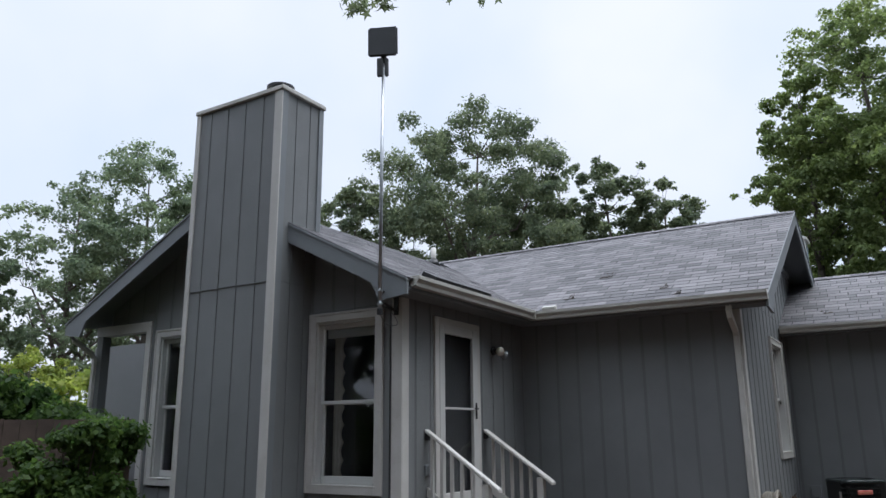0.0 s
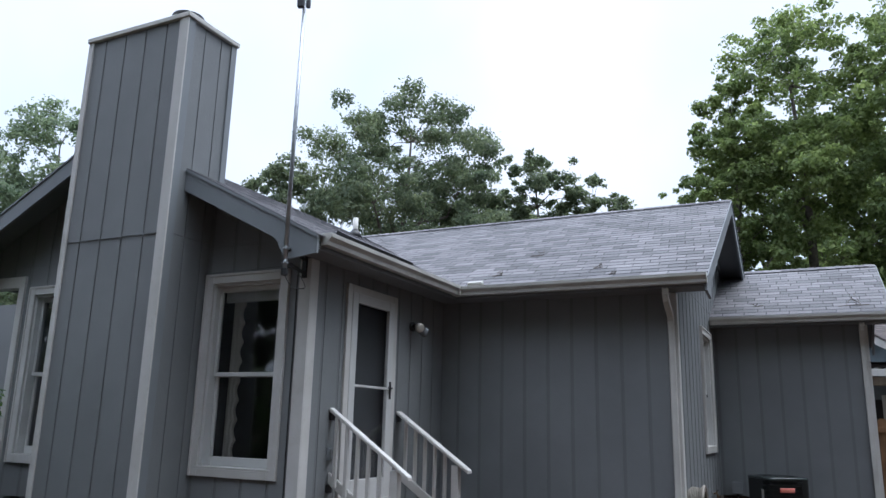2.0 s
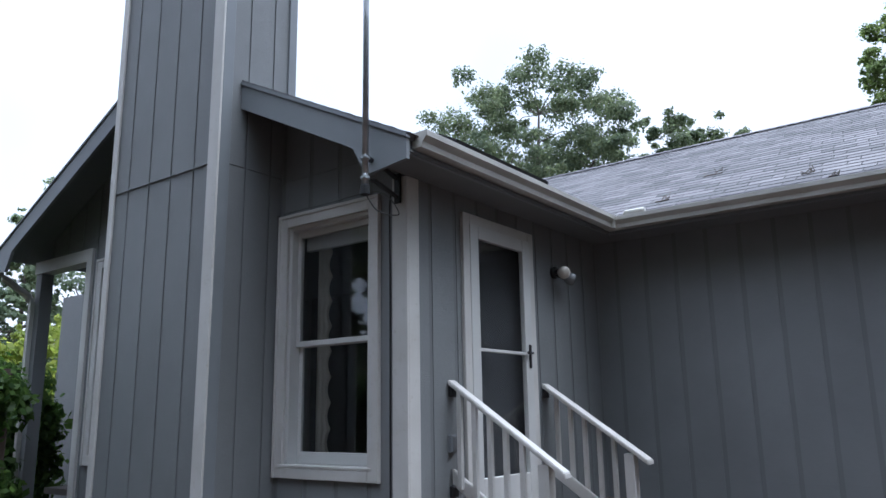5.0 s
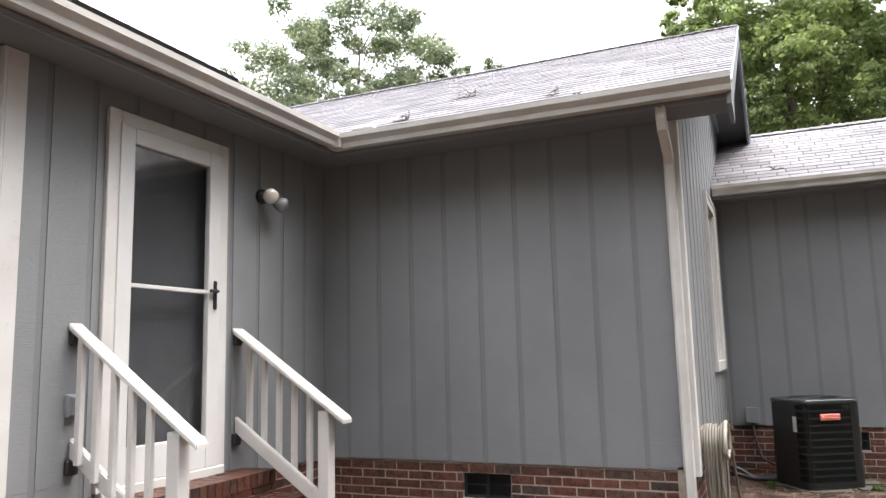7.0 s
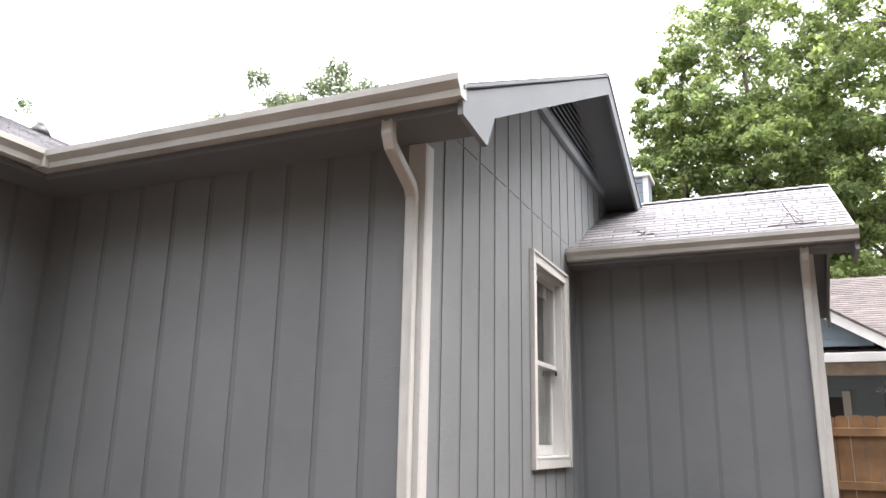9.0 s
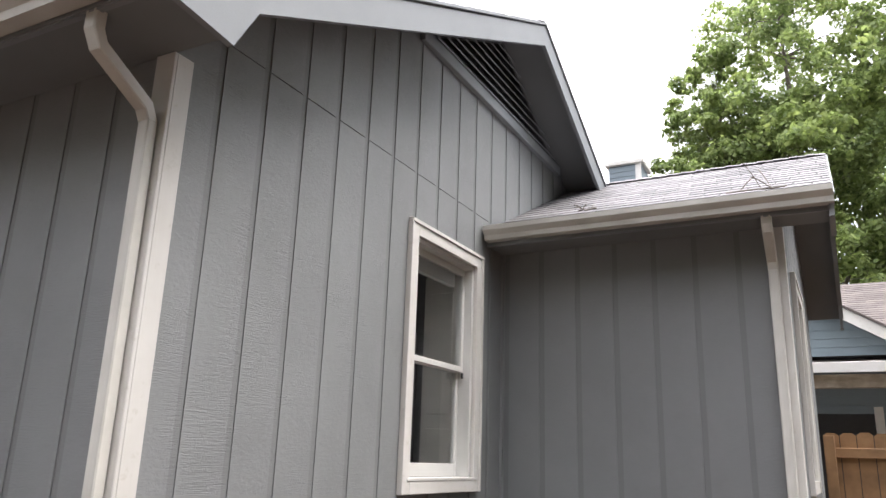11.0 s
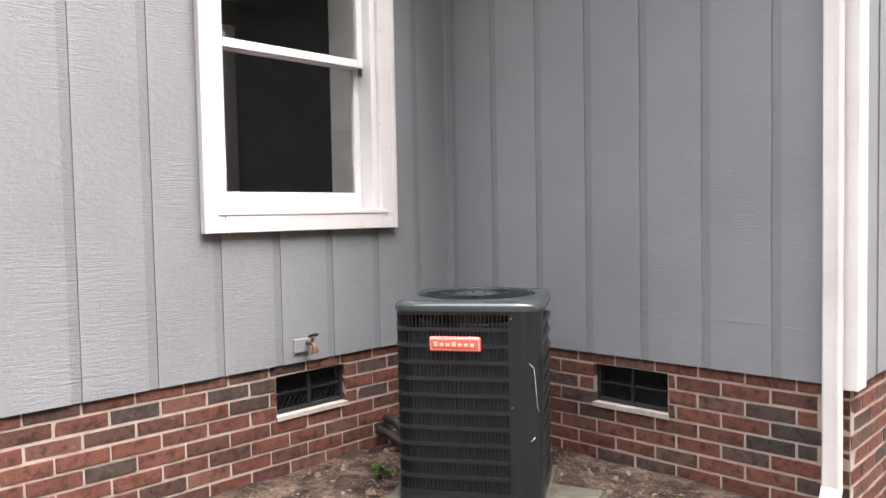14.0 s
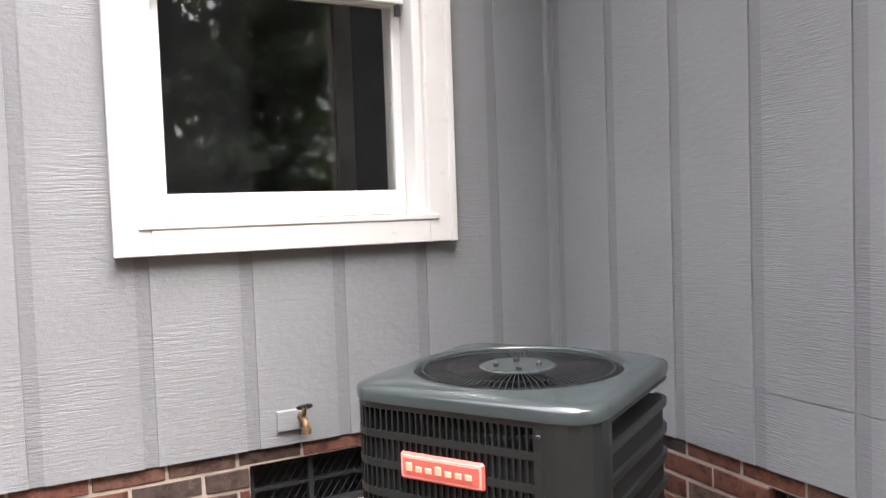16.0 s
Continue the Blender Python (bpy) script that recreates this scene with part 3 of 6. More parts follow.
for j in range(GN + 3):
    row = []
    for i in range(GN + 3):
        def axis_at(n, mid):
            if n == 0:
                return mid - 1500.0
            if n == GN + 2:
                return mid + 1500.0
            return mid - GS + 2 * GS * (n - 1) / GN
        x, y = axis_at(i, -1.0), axis_at(j, 6.0)
        inside = 1 < i < GN + 1 and 1 < j < GN + 1
        p = Vector((x, y, 0))
        z = 0.03 + (0.05 * noise.noise(p * 0.5) + 0.02 * noise.noise(p * 3) + 0.012 * noise.noise(p * 8) if inside else 0.0)
        row.append(bm.verts.new((x, y, z)))
    grid.append(row)
for j in range(GN + 2):
    for i in range(GN + 2):
        bm.faces.new((grid[j][i], grid[j][i + 1], grid[j + 1][i + 1], grid[j + 1][i]))
tagged(part("ground", bm, SOIL, None, "", True), "sandy bare soil with leaf litter and moss", "ground", kind="structure")

# ---- trims ----
def board(name, b, label, mat=None, category="trim", bevel=0.004):
    return tagged(part(name, bm_box(*b, bevel), mat or TRIM), label, category, kind="structure")


def corner_trim(x, y, z0, z1, w=0.10):
    """Two boards round an outer corner that faces +x and -y."""
    th = thing("corner_trim", "off-white painted corner boards", "trim", kind="structure")
    part("corner_board", bm_box(x - w, x + 0.018, y - 0.018, y - 0.001, z0, z1, 0.003), TRIM, th)
    part("corner_board", bm_box(x + 0.001, x + 0.0175, y - 0.0005, y + w, z0, z1, 0.003), TRIM, th)


corner_trim(XA, YG, SID_Z, 2.95, 0.115)
corner_trim(XC, YB, SID_Z - 0.04, 2.948, 0.09)
corner_trim(XE, YD, SID_Z - 0.04, 2.948, 0.09)
board("corner_trim", (XC - 0.004, XC + 0.02, YD - 0.022, YD + 0.004, SID_Z - 0.03, 2.9), "grey painted inside corner strip", SIDING)

# ---- chimney ----
CX0, CX1, CY0, CY1, CZ = -7.09, -5.665, 5.335, 6.04, 5.46
chimney = thing("chimney", "tall grey grooved plywood chimney chase with off-white corner boards", "chimney")
part("core", bm_box(CX0 + 0.01, CX1 - 0.01, CY0 + 0.01, CY1, SID_Z, CZ), GROOVE_SHADE, chimney)
edges = [CX0] + [-6.85 + 0.298 * i for i in range(0, 4)] + [CX1]
for z0, z1 in ((SID_Z + 0.1, 3.180), (3.190, CZ)):
    for a, b in zip(edges, edges[1:]):
        part("siding_board", bm_box(a + (0.011 if a != CX0 else 0), b - (0.011 if b != CX1 else 0), CY0, CY0 + 0.011, z0, z1), SIDING, chimney)
    for a, b in ((CY0 + 0.011, CY0 + 0.24), (CY0 + 0.256, CY0 + 0.48), (CY0 + 0.496, CY1)):
        part("siding_board", bm_box(CX1 - 0.011, CX1, a, b, z0, z1), SIDING, chimney)
part("skirt_board", bm_box(CX0, CX1, CY0 - 0.004, CY0 + 0.011, SID_Z - 0.012, SID_Z + 0.094), SIDING, chimney)
part("flashing", bm_box(CX0, CX1, CY0 - 0.012, CY0, 3.180, 3.187), SIDING, chimney)
for b in ((CX1 - 0.10, CX1 + 0.02, CY0 - 0.02, CY0 - 0.001), (CX0 - 0.02, CX0 + 0.05, CY0 - 0.02, CY0 - 0.001), (CX1 + 0.001, CX1 + 0.019, CY0 - 0.0005, CY0 + 0.09), (CX1 + 0.001, CX1 + 0.019, CY1 - 0.07, CY1 + 0.01)):
    part("corner_board", bm_box(*b, SID_Z - 0.012, CZ, 0.003), TRIM if b[3] < CY0 else FASCIA, chimney, "off-white painted board")
part("cap", bm_box(CX0 - 0.035, CX1 + 0.04, CY0 - 0.035, CY1 + 0.03, CZ, CZ + 0.055, 0.006), GUTTER, chimney, "pale metal cap")
bm = bmesh.new()
tube(bm, [(-6.02, 5.66, CZ + 0.05), (-6.02, 5.66, CZ + 0.22)], 0.13, 20)
part("flue", bm, BLACK, chimney, "dark flue collar")
bm = bmesh.new()
tube(bm, [(-6.02, 5.66, CZ + 0.22), (-6.02, 5.66, CZ + 0.25), (-6.02, 5.66, CZ + 0.27)], 0.17, 20, radii=[0.17, 0.17, 0.10])
part("flue_cap", bm, BLACK, chimney, "dark flue cover")


# ---- windows ----
def window(name, kind, at, rect, label, blind=0.0):
    """A double-hung window: outer casing, jambs, two sashes, two panes, sill."""
    w = wall_map(kind, at)
    a, b, z0, z1 = rect
    th = thing(name, label, "window", kind="structure")

    def bar(pname, u0, u1, v0, v1, d0, d1, mat, parent=th, lab="", bev=0.003):
        bm = bmesh.new()
        prism(bm, [(u0, v0), (u1, v0), (u1, v1), (u0, v1)], w, d0, d1)
        bmesh.ops.recalc_face_normals(bm, faces=bm.faces)
        if bev:
            bmesh.ops.bevel(bm, geom=list(bm.edges), offset=bev, segments=1, affect="EDGES", clamp_overlap=True)
        return part(pname, bm, mat, parent, lab)

    c = 0.095
    bar("casing", a, a + c, z0, z1, 0.0, 0.028, TRIM)
    bar("casing", b - c, b, z0, z1, 0.0, 0.028, TRIM)
    bar("casing", a + c, b - c, z1 - c, z1, 0.0, 0.028, TRIM)
    bar("back_band", a - 0.006, b + 0.006, z1 - 0.022, z1 + 0.004, 0.0, 0.038, TRIM)
    bar("back_band", a - 0.006, a + 0.018, z0, z1 - 0.022, 0.0, 0.038, TRIM)
    bar("back_band", b - 0.018, b + 0.006, z0, z1 - 0.022, 0.0, 0.038, TRIM)
    bar("window_sill", a + c, b - c, z0, z0 + 0.075, 0.0, 0.03, TRIM)
    bar("window_sill", a + 0.06, b - 0.06, z0 + 0.075, z0 + 0.095, -0.09, 0.033, TRIM)
    ia, ib, i0, i1 = a + c, b - c, z0 + 0.095, z1 - c
    # jamb lining
    bar("jamb", ia - 0.02, ia + 0.028, i0, i1, -0.13, -0.002, VINYL)
    bar("jamb", ib - 0.028, ib + 0.02, i0, i1, -0.13, -0.002, VINYL)
    bar("jamb", ia + 0.028, ib - 0.028, i1 - 0.028, i1 + 0.02, -0.13, -0.002, VINYL)
    ja, jb, j1 = ia + 0.028, ib - 0.028, i1 - 0.028
    mid = (i0 + j1) / 2 + 0.01
    for sname, v0, v1, d in (("upper_sash", mid - 0.03, j1, -0.06), ("lower_sash", i0, mid, -0.095)):
        foot = 0.04 if sname == "upper_sash" else 0.085
        head = 0.05 if sname == "upper_sash" else 0.035
        s = bar(sname, ja, ja + 0.034, v0, v1, d - 0.03, d, VINYL)
        bar("stile", jb - 0.034, jb, v0, v1, d - 0.03, d, VINYL, s)
        bar("rail", ja + 0.034, jb - 0.034, v0, v0 + foot, d - 0.03, d, VINYL, s)
        bar("rail", ja + 0.034, jb - 0.034, v1 - head, v1, d - 0.03, d, VINYL, s)
        p = bar("pane", ja + 0.034, jb - 0.034, v0 + foot, v1 - head, d - 0.018, d - 0.014, GLASS, s, "clear glass", 0)
        p.visible_shadow = False
    bar("sash_lock", jb - 0.038, jb - 0.018, mid - 0.075, mid - 0.035, -0.06, -0.045, BLACK)
    if blind:
        bar("blind", ja + 0.01, jb - 0.01, j1 - blind, j1, -0.18, -0.14, VINYL, th, "raised white mini blind")
    return th


window("window_1", "s", YG, W1, "tall white double-hung window beside the chimney", 0.14)
window("window_2", "s", YG, W0, "white double-hung window behind the chimney", 0.1)
window("window_3", "e", XC, W2, "white double-hung window above the hose tap", 0.12)
window("window_4", "e", XE, W3, "white double-hung window of the wing", 0.1)

# ---- back door ----
door = thing("door_1", "white full-view storm door, shut, in a white frame", "door", kind="structure")
y0, y1, z0, z1 = DOOR
c = 0.09
for b in ((y0, y0 + c, z0, z1), (y1 - c, y1, z0, z1), (y0 + c, y1 - c, z1 - c, z1)):
    part("casing", bm_box(XA + 0.0, XA + 0.03, b[0], b[1], b[2], b[3], 0.004), TRIM, door)
part("threshold", bm_box(XA - 0.1, XA + 0.05, y0 + 0.02, y1 - 0.02, z0 - 0.05, z0 + 0.02, 0.006), TRIM, door)
dy0, dy1, dz0, dz1 = y0 + c - 0.01, y1 - c + 0.01, z0 + 0.022, z1 - c + 0.01
leaf = part("door_leaf", bm_box(XA - 0.005, XA + 0.038, dy0, dy0 + 0.11, dz0, dz1, 0.004), VINYL, door, "white aluminium storm door frame")
part("stile", bm_box(XA - 0.005, XA + 0.038, dy1 - 0.11, dy1, dz0, dz1, 0.004), VINYL, leaf)
part("rail", bm_box(XA - 0.005, XA + 0.037, dy0 + 0.11, dy1 - 0.11, dz1 - 0.10, dz1, 0.004), VINYL, leaf)
part("rail", bm_box(XA - 0.005, XA + 0.037, dy0 + 0.11, dy1 - 0.11, dz0, dz0 + 0.2, 0.004), VINYL, leaf)
part("rail", bm_box(XA + 0.0, XA + 0.034, dy0 + 0.11, dy1 - 0.11, 1.79, 1.815, 0.003), VINYL, leaf, "slim white crossbar")
for a, b in ((dz0 + 0.2, 1.79), (1.815, dz1 - 0.10)):
    p = part("pane", bm_box(XA + 0.012, XA + 0.016, dy0 + 0.11, dy1 - 0.11, a, b), GLASS, leaf, "dark glass")
    p.visible_shadow = False
handle = part("door_handle", bm_box(XA + 0.038, XA + 0.05, dy1 - 0.07, dy1 - 0.035, 1.69, 1.88, 0.006), BLACK, leaf, "black lever handle")
part("lever", bm_box(XA + 0.05, XA + 0.075, dy1 - 0.12, dy1 - 0.04, 1.80, 1.82, 0.006), BLACK, handle)
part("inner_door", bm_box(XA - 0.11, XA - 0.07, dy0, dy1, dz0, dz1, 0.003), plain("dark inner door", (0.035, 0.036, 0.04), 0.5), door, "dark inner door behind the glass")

# ---- downspouts ----
def downspout(label, pts, w=0.062, h=0.05):
    """Elbow, straight pipe and shoe, ribbed, along a bent line."""
    th = thing("downspout", label, "downspout")
    pts = [Vector(p) for p in pts]
    outline = ((-1, -0.8), (-0.8, -1), (-0.45, -0.86), (-0.1, -1), (0.25, -0.86), (0.6, -1), (0.8, -1), (1, -0.8), (1, 0.8), (0.8, 1), (0.3, 0.92), (-0.3, 0.92), (-0.8, 1), (-1, 0.8))
    n = len(outline)
    cuts = (0, 4, len(pts) - 2, len(pts) - 1) if len(pts) > 6 else (0, 4, len(pts) - 1)
    for c, (a0, a1) in enumerate(zip(cuts, cuts[1:])):
        bm = bmesh.new()
        prev = None
        for i in range(a0, a1 + 1):
            p = pts[i]
            d = (pts[min(i + 1, len(pts) - 1)] - pts[max(i - 1, 0)]).normalized()
            side = Vector((1, 0, 0)) if abs(d.x) < 0.3 else Vector((0, 1, 0))
            side = (side - d * side.dot(d)).normalized()
            up = d.cross(side)
            grow = 1.06 if c != 1 else 1.0
            ringv = [bm.verts.new(p + side * a * w * grow / 2 + up * b * h * grow / 2) for a, b in outline]
            if prev:
                for j in range(n):
                    bm.faces.new((prev[j], prev[(j + 1) % n], ringv[(j + 1) % n], ringv[j]))
            prev = ringv
        bmesh.ops.recalc_face_normals(bm, faces=bm.faces)
        part(("elbow", "pipe", "shoe")[c], bm, GUTTER, th)
    return th


downspout("cream ribbed downspout at the back corner", [(-1.545, 8.53, 2.96), (-1.545, 8.53, 2.88), (-1.545, 8.56, 2.82), (-1.545, 8.80, 2.68), (-1.545, 8.83, 2.62), (-1.545, 8.835, 0.16), (-1.545, 8.80, 0.08)])
downspout("cream ribbed downspout at the porch corner", [(-9.80, 5.62, 2.98), (-9.80, 5.62, 2.90), (-9.79, 5.66, 2.84), (-9.68, 5.88, 2.66), (-9.66, 5.915, 2.58), (-9.66, 5.915, 0.1)])
downspout("cream ribbed downspout at the wing corner", [(0.50, 12.05, 2.96), (0.50, 12.05, 2.90), (0.50, 12.07, 2.86), (0.50, 12.25, 2.70), (0.50, 12.275, 2.64), (0.50, 12.28, 0.16), (0.50, 12.24, 0.07)])

# ---- hand rails ----
def hand_rail(yc, label, side):
    th = thing("hand_rail", label, "railing", group="hand rails of the back steps")
    sl = -0.68

    def zt(x):
        return 1.56 + (x + 4.35) * sl

    def sloped(x0, x1, off0, off1, y0, y1, name, bev=0.006):
        bm = bmesh.new()
        prism(bm, [(x0, zt(x0) - off1), (x1, zt(x1) - off1), (x1, zt(x1) - off0), (x0, zt(x0) - off0)], lambda u, v, d: (u, yc + d, v), y0, y1)
        bmesh.ops.recalc_face_normals(bm, faces=bm.faces)
        bmesh.ops.bevel(bm, geom=list(bm.edges), offset=bev, segments=2, affect="EDGES", clamp_overlap=True)
        return part(name, bm, TRIM, th)
    sloped(-4.372, -3.49, 0.0, 0.037, -0.055, 0.03 if side < 0 else 0.058, "top_rail")
    sloped(-4.372, -3.685, 0.60, 0.705, -0.018, 0.018, "bottom_rail")
    part("post", bm_box(-3.688, -3.608, yc - 0.04, yc + 0.04, 0.325, zt(-3.608) - 0.035, 0.004), TRIM, th)
    for i in range(5):
        x = -4.285 + i * 0.122
        part("baluster", bm_box(x - 0.018, x + 0.018, min(yc + side * 0.0185, yc + side * 0.05), max(yc + side * 0.0185, yc + side * 0.05), zt(x) - (0.675 if side < 0 else 0.69), zt(x) - 0.026, 0.003), TRIM, th)
    for z in (1.5, 0.83):
        part("bracket", bm_box(-4.379, -4.345, yc - 0.045, yc + 0.03, z - 0.045, z + 0.035, 0.008), BLACK, th, "black metal bracket")
    return th


hand_rail(6.43, "white painted wooden hand rail with square balusters", -1)
hand_rail(7.74, "white painted wooden hand rail with square balusters", 1)

# ---- lamp, outlet, meter boxes ----
lamp = thing("flood_lamp", "twin outdoor flood lamp with one pale and one grey bulb", "lamp")
bm = bmesh.new()
tube(bm, [(XA + 0.001, 7.99, 2.55), (XA + 0.03, 7.99, 2.55)], 0.055, 20)
part("base", bm, BLACK, lamp, "", True)
for dy, dz, mat, lab in ((-0.055, 0.03, plain("frosted lamp glass", (0.50, 0.47, 0.41), 0.25), "pale flood bulb"), (0.075, -0.05, plain("grey lamp glass", (0.20, 0.21, 0.22), 0.2), "grey flood bulb")):
    p0 = Vector((XA + 0.03, 7.99 + dy * 0.2, 2.55 + dz * 0.2))
    d = Vector((0.75, dy * 7, dz * 2 - 0.25)).normalized()
    bm = bmesh.new()
    tube(bm, [p0, p0 + d * 0.05, p0 + d * 0.075], 0, 14, True, [0.022, 0.026, 0.03])
    arm = part("holder", bm, BLACK, lamp, "black lamp holder", True)
    bm = bmesh.new()
    q = p0 + d * 0.07
    tube(bm, [q, q + d * 0.03, q + d * 0.07, q + d * 0.095, q + d * 0.105], 0, 18, True, [0.028, 0.045, 0.058, 0.05, 0.02])
    part("bulb", bm, mat, arm, lab, True)
outlet = thing("outdoor_outlet", "grey weatherproof outlet box beside the steps", "outlet")
part("box", bm_box(XA, XA + 0.035, 6.375, 6.45, 1.08, 1.20, 0.006), FASCIA, outlet)
part("cover", bm_box(XA + 0.035, XA + 0.05, 6.385, 6.44, 1.09, 1.19, 0.006), SIDING, outlet)

# ---- antenna on its pole ----
ant = thing("antenna_mast", "thin steel mast with a flat dark panel antenna", "antenna")
PX, PY = -4.295, 5.445
bm = bmesh.new()
tube(bm, [(PX, PY, 2.72), (PX, PY, 4.0), (PX + 0.01, PY, 5.55)], 0.019, 12, True, [0.021, 0.019, 0.015])
part("mast", bm, STEEL, ant, "", True)
bm = bmesh.new()
tube(bm, [(PX, PY, 2.69), (PX, PY, 2.75)], 0.03, 12)
part("mast_shoe", bm, BLACK, ant)
for z in (2.80, 2.93):
    bm = bmesh.new()
    tube(bm, [(PX, PY, z), (PX - 0.02, PY + 0.12, z + 0.01), (-4.43, 5.90, z + 0.005), (-4.43, 5.93, z)], 0.016, 8)
    part("arm", bm, BLACK, ant, "black bracket arm")
part("wall_plate", bm_box(-4.455, -4.405, 5.905, 5.931, 2.76, 2.97, 0.004), BLACK, ant, "black wall plate")
for z in (2.80, 2.93):
    bm = bmesh.new()
    tube(bm, [(PX, PY, z - 0.008), (PX, PY, z + 0.008)], 0.03, 12)
    part("clamp", bm, STEEL, ant)
AM = pose(PX + 0.02, PY - 0.02, 5.69, 4, 0, 24)
GREYDARK = plain("dark grey plastic", (0.06, 0.065, 0.072), 0.5)
part("panel", bm_box(-0.165, 0.165, -0.045, -0.01, -0.17, 0.17, 0.018, AM, 3), GREYDARK, ant, "square dark grey panel antenna")
part("panel_mount", bm_box(-0.03, 0.03, -0.01, 0.03, -0.24, -0.1, 0.005, AM), BLACK, ant)
part("radio_unit", bm_box(-0.065, 0.0, -0.05, 0.0, -0.40, -0.19, 0.01, AM), GREYDARK, ant, "slim dark radio box")
part("radio_unit", bm_box(0.02, 0.06, -0.04, 0.0, -0.40, -0.19, 0.01, AM), GREYDARK, ant, "slim dark radio box")


def cable(name, label, pts, r, mat):
    """A sagging cable through points, smoothed."""
    ps = [Vector(p) for p in pts]
    out = []
    for i in range(len(ps) - 1):
        a, b, c2, d = ps[max(i - 1, 0)], ps[i], ps[i + 1], ps[min(i + 2, len(ps) - 1)]
        for j in range(5):
            t = j / 5
            out.append(0.5 * ((2 * b) + (c2 - a) * t + (2 * a - 5 * b + 4 * c2 - d) * t * t + (3 * b - a - 3 * c2 + d) * t ** 3))
    out.append(ps[-1])
    bm = bmesh.new()
    tube(bm, out, r, 6)
    return tagged(part(name, bm, mat, None, "", True), label, "cable")


CABLE = plain("grey cable jacket", (0.12, 0.125, 0.13), 0.5)
cable("cable", "thin dark antenna cable looped over the window casing", [(PX, PY, 2.70), (PX + 0.02, PY + 0.1, 2.60), (-4.36, 5.85, 2.66), (-4.6, 5.90, 2.872), (-5.1, 5.905, 2.878), (-5.6, 5.905, 2.872), (-5.668, 5.92, 2.80), (-5.664, 5.925, 2.2), (-5.668, 5.925, 1.75), (-5.675, 5.925, 1.66), (-5.655, 5.92, 1.64), (-5.66, 5.925, 1.70)], 0.004, CABLE)
cable("cable", "dark cable beside the corner board", [(-4.50, 5.925, 2.85), (-4.515, 5.93, 2.7), (-4.52, 5.94, 2.2), (-4.52, 5.94, 1.4), (-4.52, 5.94, 0.62)], 0.005, BLACK)

# ---- gable louvre ----
LZ = 4.20
louvre = thing("gable_vent", "grey painted triangular louvre in the gable end", "vent")
def gable_y(z, inset=0.06):
    return Y_RIDGE_M - (Y_RIDGE_M - Y_EAVE_M) * (1 - (z - Z_EAVE + inset + UNDER) / (roof_m(Y_RIDGE_M) - Z_EAVE))
hw = Y_RIDGE_M - gable_y(LZ)
part("backing", (lambda bm: (prism(bm, [(Y_RIDGE_M - hw, LZ), (Y_RIDGE_M + hw, LZ), (Y_RIDGE_M, LZ + hw * SLOPE)], wall_map("e", XC), 0.0, 0.006), bm)[1])(bmesh.new()), BLACK, louvre, "dark backing")
part("base_board", bm_box(XC, XC + 0.045, Y_RIDGE_M - hw - 0.12, Y_RIDGE_M + hw + 0.12, LZ - 0.09, LZ + 0.0, 0.004), FASCIA, louvre)
for i in range(9):
    z = LZ + 0.005 + i * 0.075
    h2 = Y_RIDGE_M - gable_y(z + 0.03, 0.05)
    if h2 < 0.05:
        break
    bm = bmesh.new()
    prism(bm, [(Y_RIDGE_M - h2, 0.0), (Y_RIDGE_M + h2, 0.0), (Y_RIDGE_M + h2, 0.085), (Y_RIDGE_M - h2, 0.085)], lambda u, v, d, z=z: (XC + 0.05 - v * 0.5 + d * 0.4, u, z + v * 0.75 + d), 0.0, 0.008)
    bmesh.ops.recalc_face_normals(bm, faces=bm.faces)
    part("slat", bm, FASCIA, louvre)

# ---- things on the roofs ----
pipe = thing("vent_pipe", "short grey plumbing vent pipe with a lead boot on the roof", "vent pipe")
pz = roof_g(-6.8)
bm = bmesh.new()
tube(bm, [(-6.8, 10.4, pz - 0.05), (-6.8, 10.4, 4.74)], 0.045, 16)
part("pipe", bm, GUTTER, pipe, "", True)
bm = bmesh.new()
tube(bm, [(-6.8, 10.4, pz - 0.05), (-6.8, 10.4, pz + 0.03), (-6.8, 10.4, pz + 0.09)], 0, 16, True, [0.13, 0.09, 0.05])
part("boot", bm, BLACK, pipe, "", True)
w = slope_map("g")
bm = bmesh.new()
prism(bm, [(5.98, -0.02), (7.22, -0.02), (7.22, 0.16), (5.98, 0.16)], w, 0.02, 0.09)
bmesh.ops.recalc_face_normals(bm, faces=bm.faces)
tagged(part("gutter_guard", bm, BLACK), "black gutter guard strip lifted at the roof edge", "gutter guard")
bm = bmesh.new()
prism(bm, [(X_EAVE_G + 0.13, 0.03), (X_EAVE_G + 0.33, 0.03), (X_EAVE_G + 0.33, 0.10), (X_EAVE_G + 0.13, 0.10)], slope_map("m"), 0.0, 0.07)
bmesh.ops.recalc_face_normals(bm, faces=bm.faces)
bmesh.ops.bevel(bm, geom=list(bm.edges), offset=0.01, segments=2, affect="EDGES")
tagged(part("splash_guard", bm, GUTTER), "pale metal splash guard at the roof valley", "splash guard")


